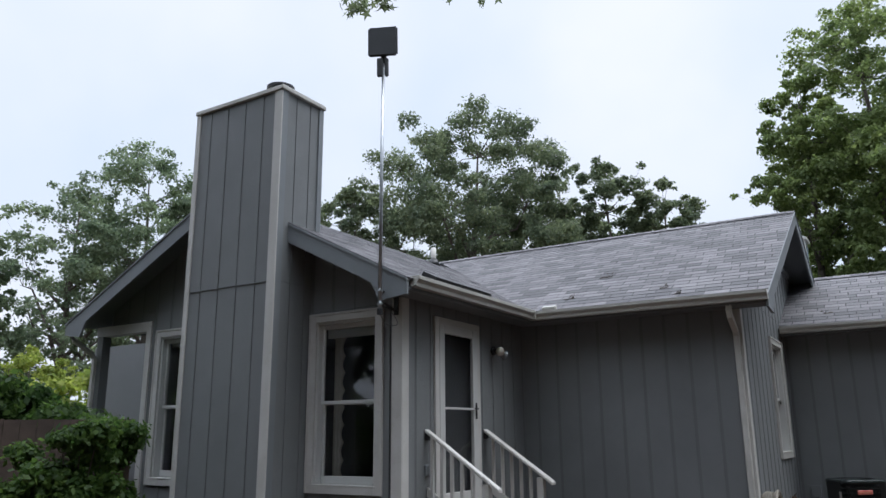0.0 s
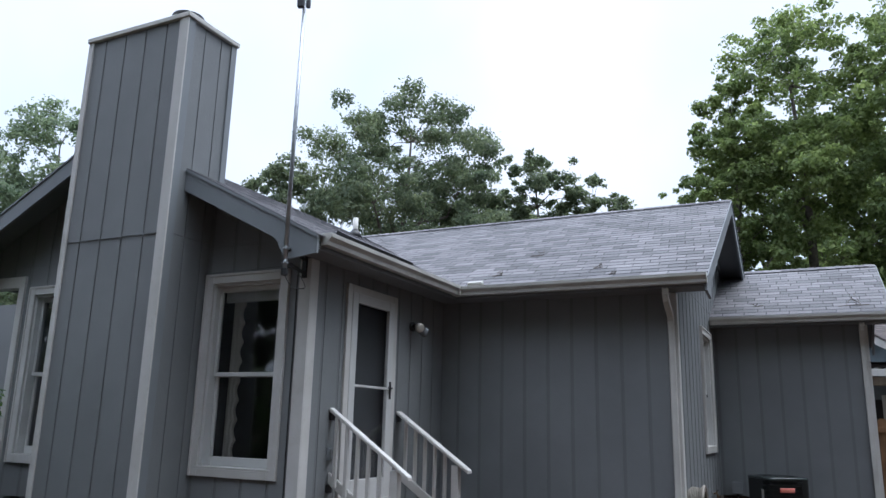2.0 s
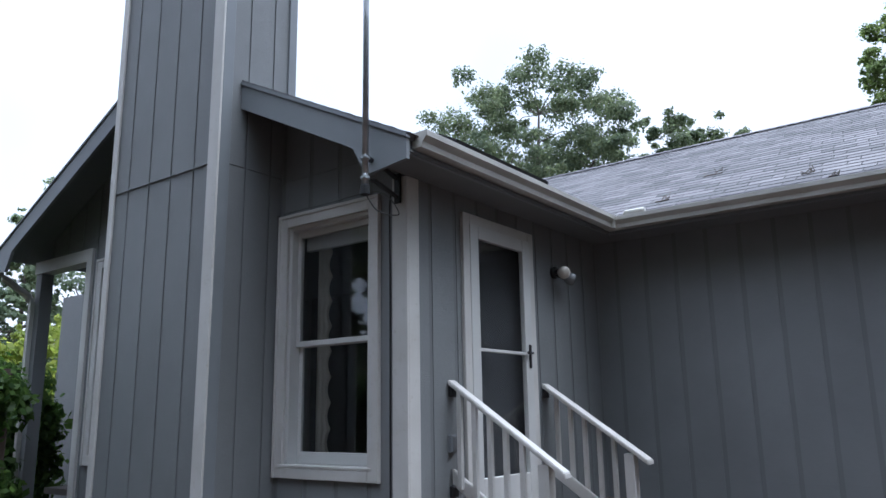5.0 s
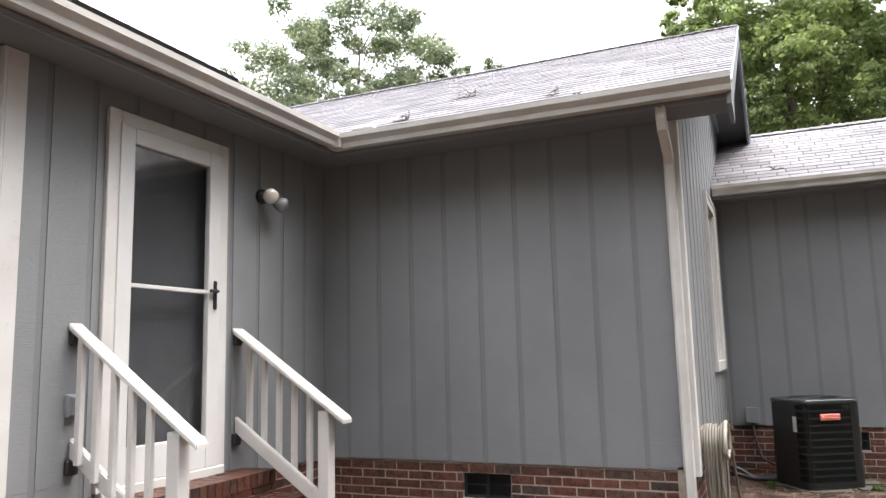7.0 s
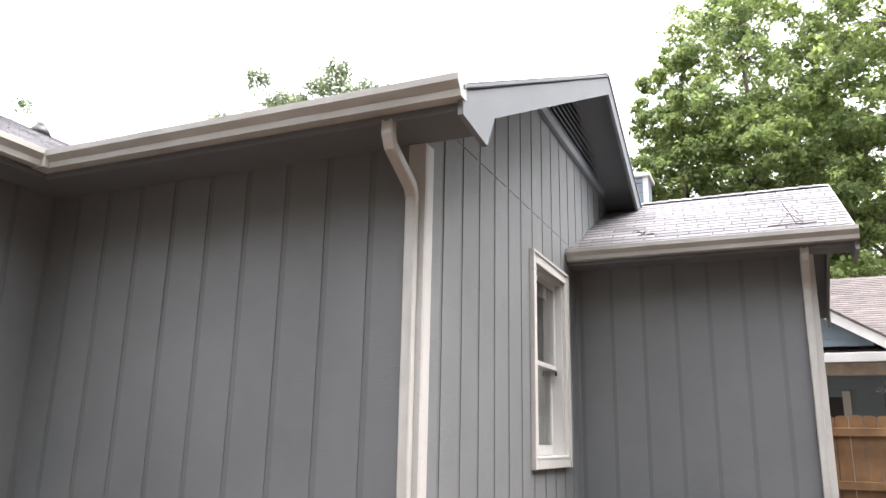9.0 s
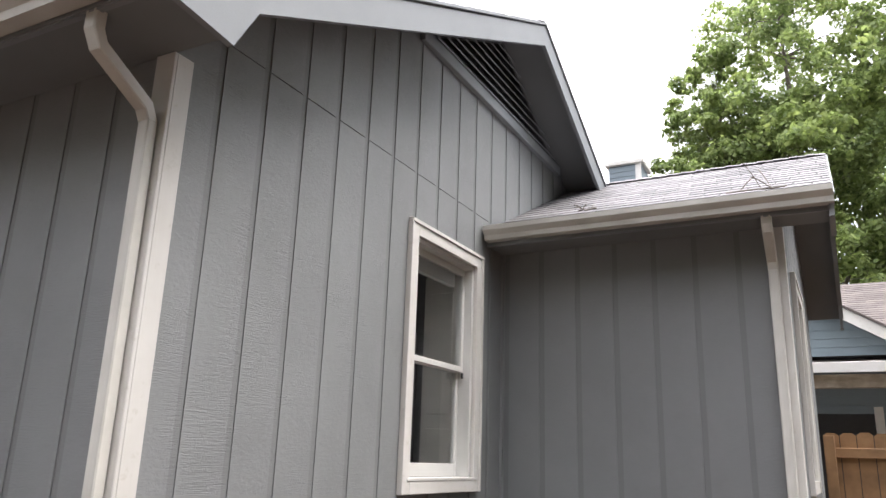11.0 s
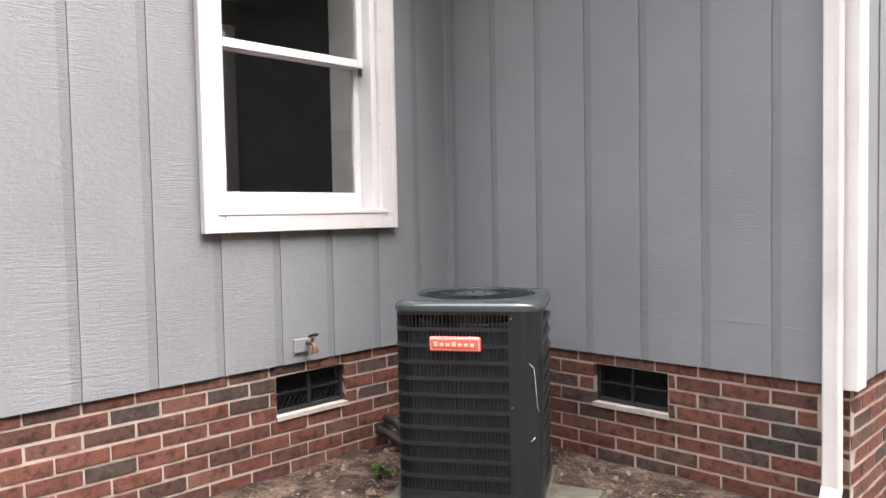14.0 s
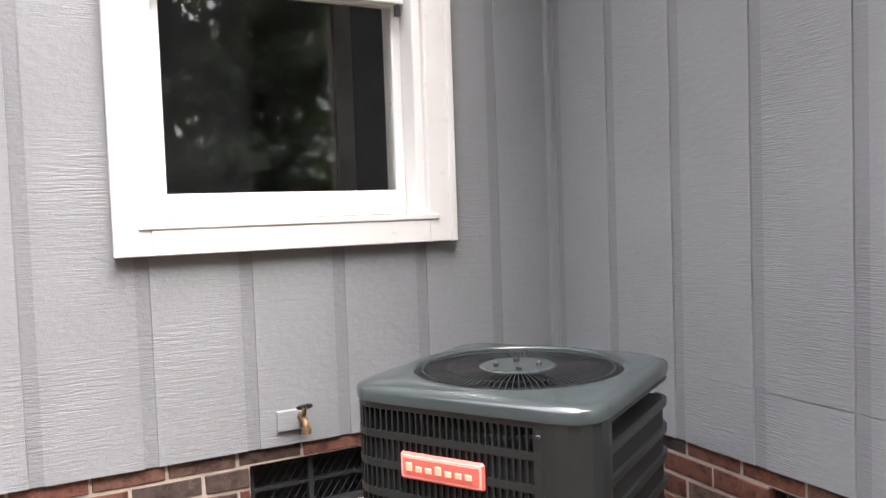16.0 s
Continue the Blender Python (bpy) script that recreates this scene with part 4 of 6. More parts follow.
def twig(x, y, z, label, seed, size=0.3, along=(1, 0, 0.1)):
    """A small fallen branch with forked twigs."""
    rng = random.Random(seed)
    bm = bmesh.new()
    base, d = Vector((x, y, z)), Vector(along).normalized()
    pts = [base + d * size * i / 4 + Vector((rng.uniform(-1, 1), rng.uniform(-1, 1), rng.uniform(0, 1))) * size * 0.06 for i in range(5)]
    tube(bm, pts, 0.006, 5)
    for i in range(5):
        p = pts[rng.randrange(1, 5)]
        q = p + Vector((rng.uniform(-1, 1), rng.uniform(-0.6, 0.6), rng.uniform(0.1, 1.0))).normalized() * size * rng.uniform(0.3, 0.6)
        tube(bm, [p, p.lerp(q, 0.5) + Vector((0, 0, 0.01)), q], 0.004, 4)
    return tagged(part("branch", bm, BARK), label, "branch")


def on_slope(key, u, v, d=0.012):
    return slope_map(key)(u, v, d)


twig(*on_slope("w", 0.25, 0.33), "small dead forked branch lying on the wing roof", 4, 0.4, (1, 0.1, 0.05))
for i, (key, u, v, s2) in enumerate((("m", -2.45, 0.55, 0.12), ("m", -3.5, 1.4, 0.18), ("m", -2.2, 0.25, 0.08), ("m", -3.75, 0.5, 0.15), ("w", -0.9, 0.5, 0.15))):
    twig(*on_slope(key, u, v), "dead twig lying on the shingles", 20 + i, s2, (1, 0.3, 0.1))

# ---- tap, hose reel, boxes by the condenser ----
tap = thing("hose_tap", "small worn brass garden tap on a painted plate", "tap")
part("plate", bm_box(XC, XC + 0.012, 11.27, 11.355, 0.575, 0.640, 0.003), SIDING, tap, "grey painted plate")
bm = bmesh.new()
tube(bm, [(XC + 0.008, 11.345, 0.618), (XC + 0.045, 11.345, 0.618), (XC + 0.062, 11.345, 0.610), (XC + 0.068, 11.345, 0.578)], 0, 10, True, [0.012, 0.010, 0.011, 0.012])
part("spout", bm, BRASS, tap, "", True)
bm = bmesh.new()
tube(bm, [(XC + 0.066, 11.345, 0.592), (XC + 0.068, 11.345, 0.574)], 0.0155, 10)
part("thread_collar", bm, BRASS, tap)
bm = bmesh.new()
tube(bm, [(XC + 0.045, 11.345, 0.62), (XC + 0.058, 11.345, 0.652)], 0.007, 8)
stem = part("stem", bm, BRASS, tap, "", True)
bm = bmesh.new()
tube(bm, [(XC + 0.06 + 0.018 * math.cos(a), 11.345 + 0.022 * math.sin(a), 0.657 + 0.009 * math.cos(a)) for a in (2 * math.pi * i / 14 for i in range(15))], 0.005, 6)
tube(bm, [(XC + 0.042, 11.345, 0.65), (XC + 0.078, 11.345, 0.665)], 0.004, 6)
part("hand_wheel", bm, BLACK, stem, "black round hand wheel", True)

HY, HZ = 9.20, 0.68
reel = thing("hose_hanger", "tan plastic wall hose hanger shaped like an arch", "hose hanger")
def arch(r0, x, n=18, a0=-15, a1=195, sq=0.85):
    return [(x, HY + r0 * math.cos(radians(a0 + (a1 - a0) * i / n)), HZ + r0 * sq * math.sin(radians(a0 + (a1 - a0) * i / n))) for i in range(n + 1)]
HOSE_PLASTIC = plain("tan plastic", (0.25, 0.225, 0.185), 0.45, 0, 0.1, 8)
for r0, x, rr, nm in ((0.195, XC + 0.17, 0.016, "outer_arch"), (0.145, XC + 0.17, 0.012, "inner_arch"), (0.145, XC + 0.02, 0.014, "back_arch")):
    bm = bmesh.new()
    tube(bm, arch(r0, x), rr, 8)
    part(nm, bm, HOSE_PLASTIC, reel, "", True)
bm = bmesh.new()
rows = []
for i in range(25):
    a = radians(-10 + 200 * i / 24)
    rows.append([bm.verts.new((x, HY + r * math.cos(a), HZ + r * 0.85 * math.sin(a))) for x, r in ((XC + 0.012, 0.150), (XC + 0.09, 0.140), (XC + 0.18, 0.150), (XC + 0.18, 0.142), (XC + 0.09, 0.132), (XC + 0.012, 0.142))])
for p, q in zip(rows, rows[1:]):
    for j in range(6):
        bm.faces.new((p[j], p[(j + 1) % 6], q[(j + 1) % 6], q[j]))
bm.faces.new(rows[0])
bm.faces.new(rows[-1][::-1])
bmesh.ops.recalc_face_normals(bm, faces=bm.faces)
part("saddle", bm, HOSE_PLASTIC, reel)
bm = bmesh.new()
tube(bm, [(XC + 0.17, HY + 0.19 * math.sin(radians(q)), HZ - 0.02 - 0.05 * math.cos(radians(q)) ** 2) for q in range(-80, 81, 10)], 0.014, 8)
part("cross_bar", bm, HOSE_PLASTIC, reel, "", True)
part("strut", bm_box(XC + 0.158, XC + 0.182, HY - 0.02, HY + 0.02, HZ + 0.12, HZ + 0.18, 0.004), HOSE_PLASTIC, reel)
part("back_plate", bm_box(XC + 0.001, XC + 0.016, HY - 0.16, HY + 0.16, HZ - 0.06, HZ + 0.13, 0.004), HOSE_PLASTIC, reel)
hose = thing("garden_hose", "tan garden hose hanging in loose coils", "hose")
rng = random.Random(5)
for i in range(7):
    x = XC + 0.035 + 0.018 * i
    r0 = 0.165 + rng.uniform(-0.008, 0.015)
    bottom = rng.uniform(0.06, 0.16)
    pts = arch(r0, x, 10, 0, 180)
    pts += [(x + rng.uniform(-0.01, 0.01), HY - r0 - 0.005, 0.45), (x + rng.uniform(-0.01, 0.02), HY - r0 * 0.95, 0.25), (x, HY - r0 * 0.5, bottom), (x, HY + r0 * 0.5, bottom + 0.01), (x + rng.uniform(-0.01, 0.02), HY + r0 * 0.98, 0.27), (x + 0.004, HY + r0 + 0.006, 0.47), (x, HY + r0, HZ)]
    bm = bmesh.new()
    tube(bm, pts, 0.0095, 7)
    part("coil", bm, HOSE, hose, "", True)
bm = bmesh.new()
tube(bm, [(XC + 0.16, HY + 0.16, 0.72), (XC + 0.18, HY + 0.22, 0.66), (XC + 0.19, HY + 0.32, 0.48), (XC + 0.2, HY + 0.45, 0.24), (XC + 0.22, HY + 0.55, 0.08), (XC + 0.3, HY + 0.62, 0.05)], 0.0095, 7)
part("loose_end", bm, HOSE, hose, "", True)

disc = thing("disconnect_box", "grey electrical disconnect box behind the condenser", "electrical box")
part("box", bm_box(-1.33, -1.21, YD - 0.075, YD, 0.56, 0.72, 0.006), STEEL, disc)
part("cover", bm_box(-1.335, -1.205, YD - 0.085, YD - 0.075, 0.565, 0.725, 0.003), SIDING, disc)
bm = bmesh.new()
tube(bm, [(-1.27, YD - 0.04, 0.56), (-1.26, YD - 0.06, 0.4), (-1.2, YD - 0.1, 0.2), (-1.05, 12.0, 0.16), (-0.93, 11.85, 0.2)], 0.014, 8)
part("conduit", bm, BLACK, disc, "black flexible conduit", True)
lineset = thing("refrigerant_lines", "black insulated pipes running from the wall to the condenser", "pipe")
for dx in (0.0, 0.05):
    bm = bmesh.new()
    tube(bm, [(XC + 0.0, 11.78 + dx, 0.11 + dx), (XC + 0.08, 11.78 + dx, 0.10 + dx), (XC + 0.22, 11.76 + dx, 0.07), (-1.05, 11.72 + dx, 0.08), (-0.9, 11.70 + dx, 0.12)], 0.022, 8)
    part("pipe", bm, BLACK, lineset, "", True)

# ---- rooms behind the glass ----
def curtain(name, label, x0, x1, y, z0, z1, mat, n=14, amp=0.03, along="x", scallop=0.0):
    """A pleated hanging with an optional scalloped edge."""
    bm = bmesh.new()
    cols = []
    rows = 48
    for i in range(n * 4 + 1):
        u = i / (n * 4)
        off = amp * math.sin(2 * math.pi * u * n)
        col = []
        for j in range(rows + 1):
            v = j / rows
            cut = scallop * abs(math.sin(math.pi * v * rows / 4)) * u
            a = x0 + (x1 - x0) * u - cut
            p = (a, y + off, z0 + (z1 - z0) * v) if along == "x" else (y + off, a, z0 + (z1 - z0) * v)
            col.append(bm.verts.new(p))
        cols.append(col)
    for a, b in zip(cols, cols[1:]):
        for j in range(rows):
            bm.faces.new((a[j], b[j], b[j + 1], a[j + 1]))
    r = bmesh.ops.solidify(bm, geom=list(bm.faces), thickness=0.004)
    return tagged(part(name, bm, mat, None, "", True), label, "curtain")


curtain("curtain", "cream curtain with a scalloped edge behind the tall window", -5.50, -5.34, YG + 0.26, 0.665, 2.975, CURTAIN, 3, 0.015, "x", 0.04)
curtain("curtain", "cream curtain behind the window by the chimney", -8.22, -8.0, YG + 0.26, 0.665, 2.975, CURTAIN, 3, 0.02)
idoor = thing("interior_door", "pale panelled folding closet door beside the window", "door")
IM = pose(-1.94, 11.86, 0.66, 0, 0, 0)
part("slab", bm_box(0, 0.30, 0, 0.035, 0.01, 2.03, 0.003, IM), INTERIOR_DOOR, idoor)
for a, b in ((0.1, 0.9), (1.0, 1.9)):
    part("panel", bm_box(0.05, 0.25, -0.010, -0.001, a, b, 0.008, IM), INTERIOR_DOOR, idoor)
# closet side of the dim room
slab("wall_partition", (-2.95, -2.85, 9.72, 11.55, 0.66, 2.98), SHADED_PLASTER, "dim plaster closet wall", "wall")
slab("trim", (-4.0, -3.96, 12.37, 12.49, 0.66, 2.72), INTERIOR_DOOR, "pale door casing inside", "trim")

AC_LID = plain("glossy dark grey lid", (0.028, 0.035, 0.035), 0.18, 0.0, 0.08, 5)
STONE = plain("mossy stone", (0.055, 0.052, 0.036), 0.9, 0, 0.45, 12, 0.7, 50)
WOOD_PALE = plain("weathered grey timber", (0.34, 0.29, 0.23), 0.8, 0, 0.25, 6, 0.3, 50)

# ---- condenser ----
ACM = pose(-0.70, 11.65, 0.06, 0, 0, 32)
ac = thing("air_conditioner", "dark grey outdoor condenser with louvred sides and a red badge", "air conditioner", ACM)


def round_rect(s, r, n=5):
    h = s / 2 - r
    out = []
    for q, (sx, sy) in enumerate(((1, 1), (-1, 1), (-1, -1), (1, -1))):
        for i in range(n + 1):
            a = math.pi / 2 * (q + i / n)
            out.append((sx * h + r * math.cos(a), sy * h + r * math.sin(a)))
    return out


def ring_stack(layers):
    """Closed outline rings (points, z) joined into a skin, capped at both ends."""
    bm = bmesh.new()
    rings = [[bm.verts.new((x, y, z)) for x, y in pts] for pts, z in layers]
    n = len(rings[0])
    for a, b in zip(rings, rings[1:]):
        for i in range(n):
            bm.faces.new((a[i], a[(i + 1) % n], b[(i + 1) % n], b[i]))
    bm.faces.new(rings[0][::-1])
    bm.faces.new(rings[-1])
    return bm


S, HT, RC = 0.575, 0.805, 0.075
H2 = S / 2


def along(pts, n):
    """Evenly spaced points along a polyline, with the outward side to the right."""
    pts = [Vector((*p, 0)) for p in pts]
    lens = [(b - a).length for a, b in zip(pts, pts[1:])]
    total, out = sum(lens), []
    for i in range(n + 1):
        d = total * i / n
        for a, b, l in zip(pts, pts[1:], lens):
            if d <= l + 1e-9:
                out.append(a.lerp(b, d / l))
                break
            d -= l
    return out


def corner_arc(cx, cy, a0, a1, n=5):
    return [(cx + RC * math.cos(radians(a0 + (a1 - a0) * i / n)), cy + RC * math.sin(radians(a0 + (a1 - a0) * i / n))) for i in range(n + 1)]


HC = H2 - RC
FRONT = [(-H2, -HC + 0.06)] + corner_arc(-HC, -HC, 180, 270) + [(H2 - 0.105, -H2)]
PANEL = [(H2 - 0.105, -H2)] + corner_arc(HC, -HC, 270, 360) + [(H2, -HC + 0.02)]
RIGHT = [(H2, -HC + 0.02), (H2, HC)] + corner_arc(HC, HC, 0, 60, 3)
LEFT = corner_arc(-HC, HC, 100, 180, 4) + [(-H2, -HC + 0.06)]


def strip(path, z0, z1, thick=0.004, out=0.0):
    """An upright strip of sheet metal that follows a path of points."""
    bm = bmesh.new()
    pts = [Vector((*p, 0)) for p in path]
    rows = []
    for i, p in enumerate(pts):
        d = (pts[min(i + 1, len(pts) - 1)] - pts[max(i - 1, 0)]).normalized()
        nrm = Vector((d.y, -d.x, 0))
        a, b = p + nrm * out, p + nrm * (out - thick)
        rows.append([bm.verts.new((q.x, q.y, z)) for q, z in ((a, z0), (a, z1), (b, z1), (b, z0))])
    for a, b in zip(rows, rows[1:]):
        for j in range(4):
            bm.faces.new((a[j], a[(j + 1) % 4], b[(j + 1) % 4], b[j]))
    bm.faces.new(rows[0])
    bm.faces.new(rows[-1][::-1])
    bmesh.ops.recalc_face_normals(bm, faces=bm.faces)
    return bm


part("coil", ring_stack([(round_rect(S - 0.014, RC), 0.03), (round_rect(S - 0.014, RC), HT - 0.10)]), AC_DARK, ac, "black coil behind the louvres")
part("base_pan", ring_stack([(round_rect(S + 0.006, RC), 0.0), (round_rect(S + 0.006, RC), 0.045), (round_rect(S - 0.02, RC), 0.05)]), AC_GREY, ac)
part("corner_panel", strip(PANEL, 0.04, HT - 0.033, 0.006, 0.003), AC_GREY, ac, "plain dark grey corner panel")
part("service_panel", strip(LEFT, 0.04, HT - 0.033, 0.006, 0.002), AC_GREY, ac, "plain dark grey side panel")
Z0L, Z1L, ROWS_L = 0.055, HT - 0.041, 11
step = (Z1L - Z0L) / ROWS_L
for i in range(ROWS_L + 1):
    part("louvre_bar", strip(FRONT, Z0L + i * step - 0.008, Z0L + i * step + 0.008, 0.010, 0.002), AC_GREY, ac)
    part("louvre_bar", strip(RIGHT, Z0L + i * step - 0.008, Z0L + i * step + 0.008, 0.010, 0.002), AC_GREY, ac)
fins = bmesh.new()
fpts = along(FRONT, 38)
for i, p in enumerate(fpts[1:], 1):
    d = (fpts[min(i + 1, len(fpts) - 1)] - fpts[i - 1]).normalized()
    nrm = Vector((d.y, -d.x, 0))
    m = Matrix(((d.x, -nrm.x, 0, p.x), (d.y, -nrm.y, 0, p.y), (0, 0, 1, 0), (0, 0, 0, 1)))
    box(fins, -0.0018, 0.0018, -0.001, 0.012, Z0L, Z1L, m)
part("louvre_mesh", fins, AC_GREY, ac)["kind"] = "stuff"
part("edge_strip", strip([(H2 - 0.118, -H2), (H2 - 0.100, -H2)], 0.04, HT - 0.05, 0.008, 0.004), AC_GREY, ac)
for z in (0.40, HT - 0.065):
    part("screw", bm_box(H2 - 0.114, H2 - 0.104, -H2 - 0.008, -H2 - 0.003, z - 0.005, z + 0.005, 0.002), BLACK, ac)
# lid with its round fan opening
FR = 0.242
BLADE = plain("dull aluminium blade", (0.16, 0.165, 0.17), 0.3, 0.7, 0.1, 8)
lid = bmesh.new()
n = 48


def square_pt(a, s, r):
    """Where a ray at angle a leaves a rounded square."""
    lo, hi = 0.0, s
    h = s / 2 - r
    for _ in range(30):
        mid = (lo + hi) / 2
        x, y = abs(mid * math.cos(a)), abs(mid * math.sin(a))
        inside = x <= s / 2 and y <= s / 2 and not (x > h and y > h and math.hypot(x - h, y - h) > r)
        lo, hi = (mid, hi) if inside else (lo, mid)
    return lo * math.cos(a), lo * math.sin(a)


angs = [2 * math.pi * (i + 0.5) / n for i in range(n)]
rings = []
for s2, z in ((S + 0.014, HT - 0.036), (S + 0.014, HT - 0.016), (S + 0.002, HT - 0.006), (S - 0.03, HT)):
    rings.append([lid.verts.new((*square_pt(a, s2, RC + 0.005), z)) for a in angs])
for r, z in ((FR + 0.02, HT + 0.006), (FR + 0.006, HT + 0.006), (FR, HT - 0.002), (FR, HT - 0.09)):
    rings.append([lid.verts.new((r * math.cos(a), r * math.sin(a), z)) for a in angs])
for a, b in zip(rings, rings[1:]):
    for i in range(n):
        lid.faces.new((a[i], a[(i + 1) % n], b[(i + 1) % n], b[i]))
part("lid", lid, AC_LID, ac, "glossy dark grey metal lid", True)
guard = bmesh.new()
for i in range(90):
    a = 2 * math.pi * i / 90
    tube(guard, [(0.09 * math.cos(a), 0.09 * math.sin(a), HT + 0.004), (0.17 * math.cos(a), 0.17 * math.sin(a), HT + 0.005), (FR * math.cos(a), FR * math.sin(a), HT - 0.008)], 0.0012, 4, False)
for r in (0.09, 0.165, 0.225):
    tube(guard, [(r * math.cos(a), r * math.sin(a), HT + 0.003) for a in (2 * math.pi * i / 40 for i in range(41))], 0.0018, 4, False)
part("fan_guard", guard, BLACK, ac, "black wire fan guard")["kind"] = "stuff"
bm = bmesh.new()
tube(bm, [(0, 0, HT - 0.09), (0, 0, HT - 0.004), (0, 0, HT + 0.004), (0, 0, HT + 0.007)], 0, 28, True, [0.07, 0.07, 0.092, 0.085])
part("motor_plate", bm, AC_LID, ac, "grey round motor plate")
for a in range(4):
    part("bolt", bm_box(0.05 * math.cos(a * 1.571 + 0.5) - 0.006, 0.05 * math.cos(a * 1.571 + 0.5) + 0.006, 0.05 * math.sin(a * 1.571 + 0.5) - 0.006, 0.05 * math.sin(a * 1.571 + 0.5) + 0.006, HT + 0.006, HT + 0.014, 0.002), BLACK, ac)
for i in range(3):
    bm = bmesh.new()
    a0 = 2.1 * i
    prev = None
    for j in range(5):
        r = 0.06 + 0.172 * j / 4
        row = [bm.verts.new((r * math.cos(a0 + da), r * math.sin(a0 + da), HT - 0.075 + dz)) for da, dz in ((-0.35 - 0.05 * j, 0.0), (0.0, 0.018), (0.35, 0.035))]
        if prev:
            for q in range(2):
                bm.faces.new((prev[q], row[q], row[q + 1], prev[q + 1]))
        prev = row
    bmesh.ops.solidify(bm, geom=list(bm.faces), thickness=0.003)
    part("fan_blade", bm, BLADE, ac, "grey metal fan blade", True)
badge = part("badge", bm_box(-0.140, 0.062, -H2 - 0.012, -H2 - 0.001, HT - 0.190, HT - 0.132, 0.005), RED, ac, "red badge with pale lettering shapes")
part("badge_rim", bm_box(-0.135, 0.057, -H2 - 0.0135, -H2 - 0.0115, HT - 0.185, HT - 0.137, 0.0008), plain("pale red rim", (0.75, 0.30, 0.25), 0.4), badge)
part("badge_field", bm_box(-0.130, 0.052, -H2 - 0.0150, -H2 - 0.0125, HT - 0.180, HT - 0.142, 0.0008), RED, badge)
GOLD = plain("pale gold lettering", (0.70, 0.38, 0.25), 0.4)
for i in range(7):
    u = -0.122 + i * 0.0238
    part("letter_bar", bm_box(u, u + 0.016, -H2 - 0.0175, -H2 - 0.0145, HT - 0.170, HT - (0.151 if i in (0, 3) else 0.157), 0.004), GOLD, badge)
for pts in ([(0.245, -H2 - 0.006, HT - 0.23), (0.262, -H2 + 0.004, HT - 0.25), (0.268, -H2 + 0.01, HT - 0.33), (0.272, -H2 + 0.016, HT - 0.40), (0.278, -H2 + 0.025, HT - 0.42)], [(0.25, -H2 + 0.0, HT - 0.53), (0.264, -H2 + 0.006, HT - 0.515)]):
    bm = bmesh.new()
    tube(bm, pts, 0.0011, 5)
    part("paint_drip", bm, VINYL, ac, "thin white paint drip")
part("rating_label", bm_box(-H2 - 0.004, -H2 - 0.0015, -0.16, -0.10, HT - 0.30, HT - 0.16), VINYL, ac, "white rating label")
# stone slabs that carry the condenser
pad = thing("stone_pad", "rough mossy stone slabs under the condenser", "stone slab")
rng = random.Random(3)
for i, (x, y, sx, sy) in enumerate(((-0.72, 11.66, 0.33, 0.30), (-0.62, 11.30, 0.20, 0.07), (-0.34, 11.55, 0.10, 0.13), (-0.30, 11.75, 0.12, 0.1), (-1.02, 11.62, 0.08, 0.13))):
    bm = bm_box(-sx, sx, -sy, sy, -0.08, 0.058 if i == 0 else rng.uniform(0.05, 0.10), 0.015, pose(x, y, 0, 0, 0, 27 + (0 if i == 0 else rng.uniform(-12, 12))), 2)
    for v in bm.verts:
        v.co += Vector((noise.noise(v.co * 9), noise.noise(v.co * 9 + Vector((5, 0, 0))), 0)) * 0.02
    part("slab", bm, STONE, pad)

# ---- trees ----
def leaf_cloud(name, mat, centres, count, size, parent, rng, flat=0.75):
    """Small leaves on the domes of clumps given as (x, y, z, r): thick above, thin below."""
    c = np.array(centres)
    wgt = c[:, 3] ** 2
    idx = rng.choice(len(c), count, p=wgt / wgt.sum())
    d = rng.normal(size=(count, 3))
    d /= np.linalg.norm(d, axis=1)[:, None]
    under = (d[:, 2] < -0.15) & (rng.uniform(size=count) < 0.6)
    d[under, 2] *= -1
    lump = 1 + 0.22 * np.sin(5.1 * d[:, 0] + 3.0 * idx) * np.sin(4.3 * d[:, 1] + 1.7 * idx)
    rad = c[idx, 3] * np.clip(rng.normal(0.76, 0.2, count), 0.1, 1.4) * lump
    p = c[idx, :3] + d * rad[:, None] * np.array([1, 1, flat])
    nrm = d + rng.normal(size=(count, 3)) * 0.75
    nrm[:, 2] += 0.35
    a = np.cross(nrm, rng.normal(size=(count, 3)))
    a /= np.linalg.norm(a, axis=1)[:, None]
    b = np.cross(a, nrm)
    b /= np.linalg.norm(b, axis=1)[:, None]
    s = size * rng.uniform(0.55, 1.3, count)[:, None]
    v = np.stack([p - a * s, p + b * s * 0.6, p + a * s, p - b * s * 0.6], axis=1).reshape(-1, 3)
    me = bpy.data.meshes.new(name)
    me.vertices.add(len(v))
    me.vertices.foreach_set("co", v.ravel())
    me.loops.add(count * 4)
    me.loops.foreach_set("vertex_index", np.arange(count * 4))
    me.polygons.add(count)
    me.polygons.foreach_set("loop_start", np.arange(count) * 4)
    me.update(calc_edges=True)
    me.materials.append(mat)
    ob = new(name, me)
    ob.parent = parent
    return ob


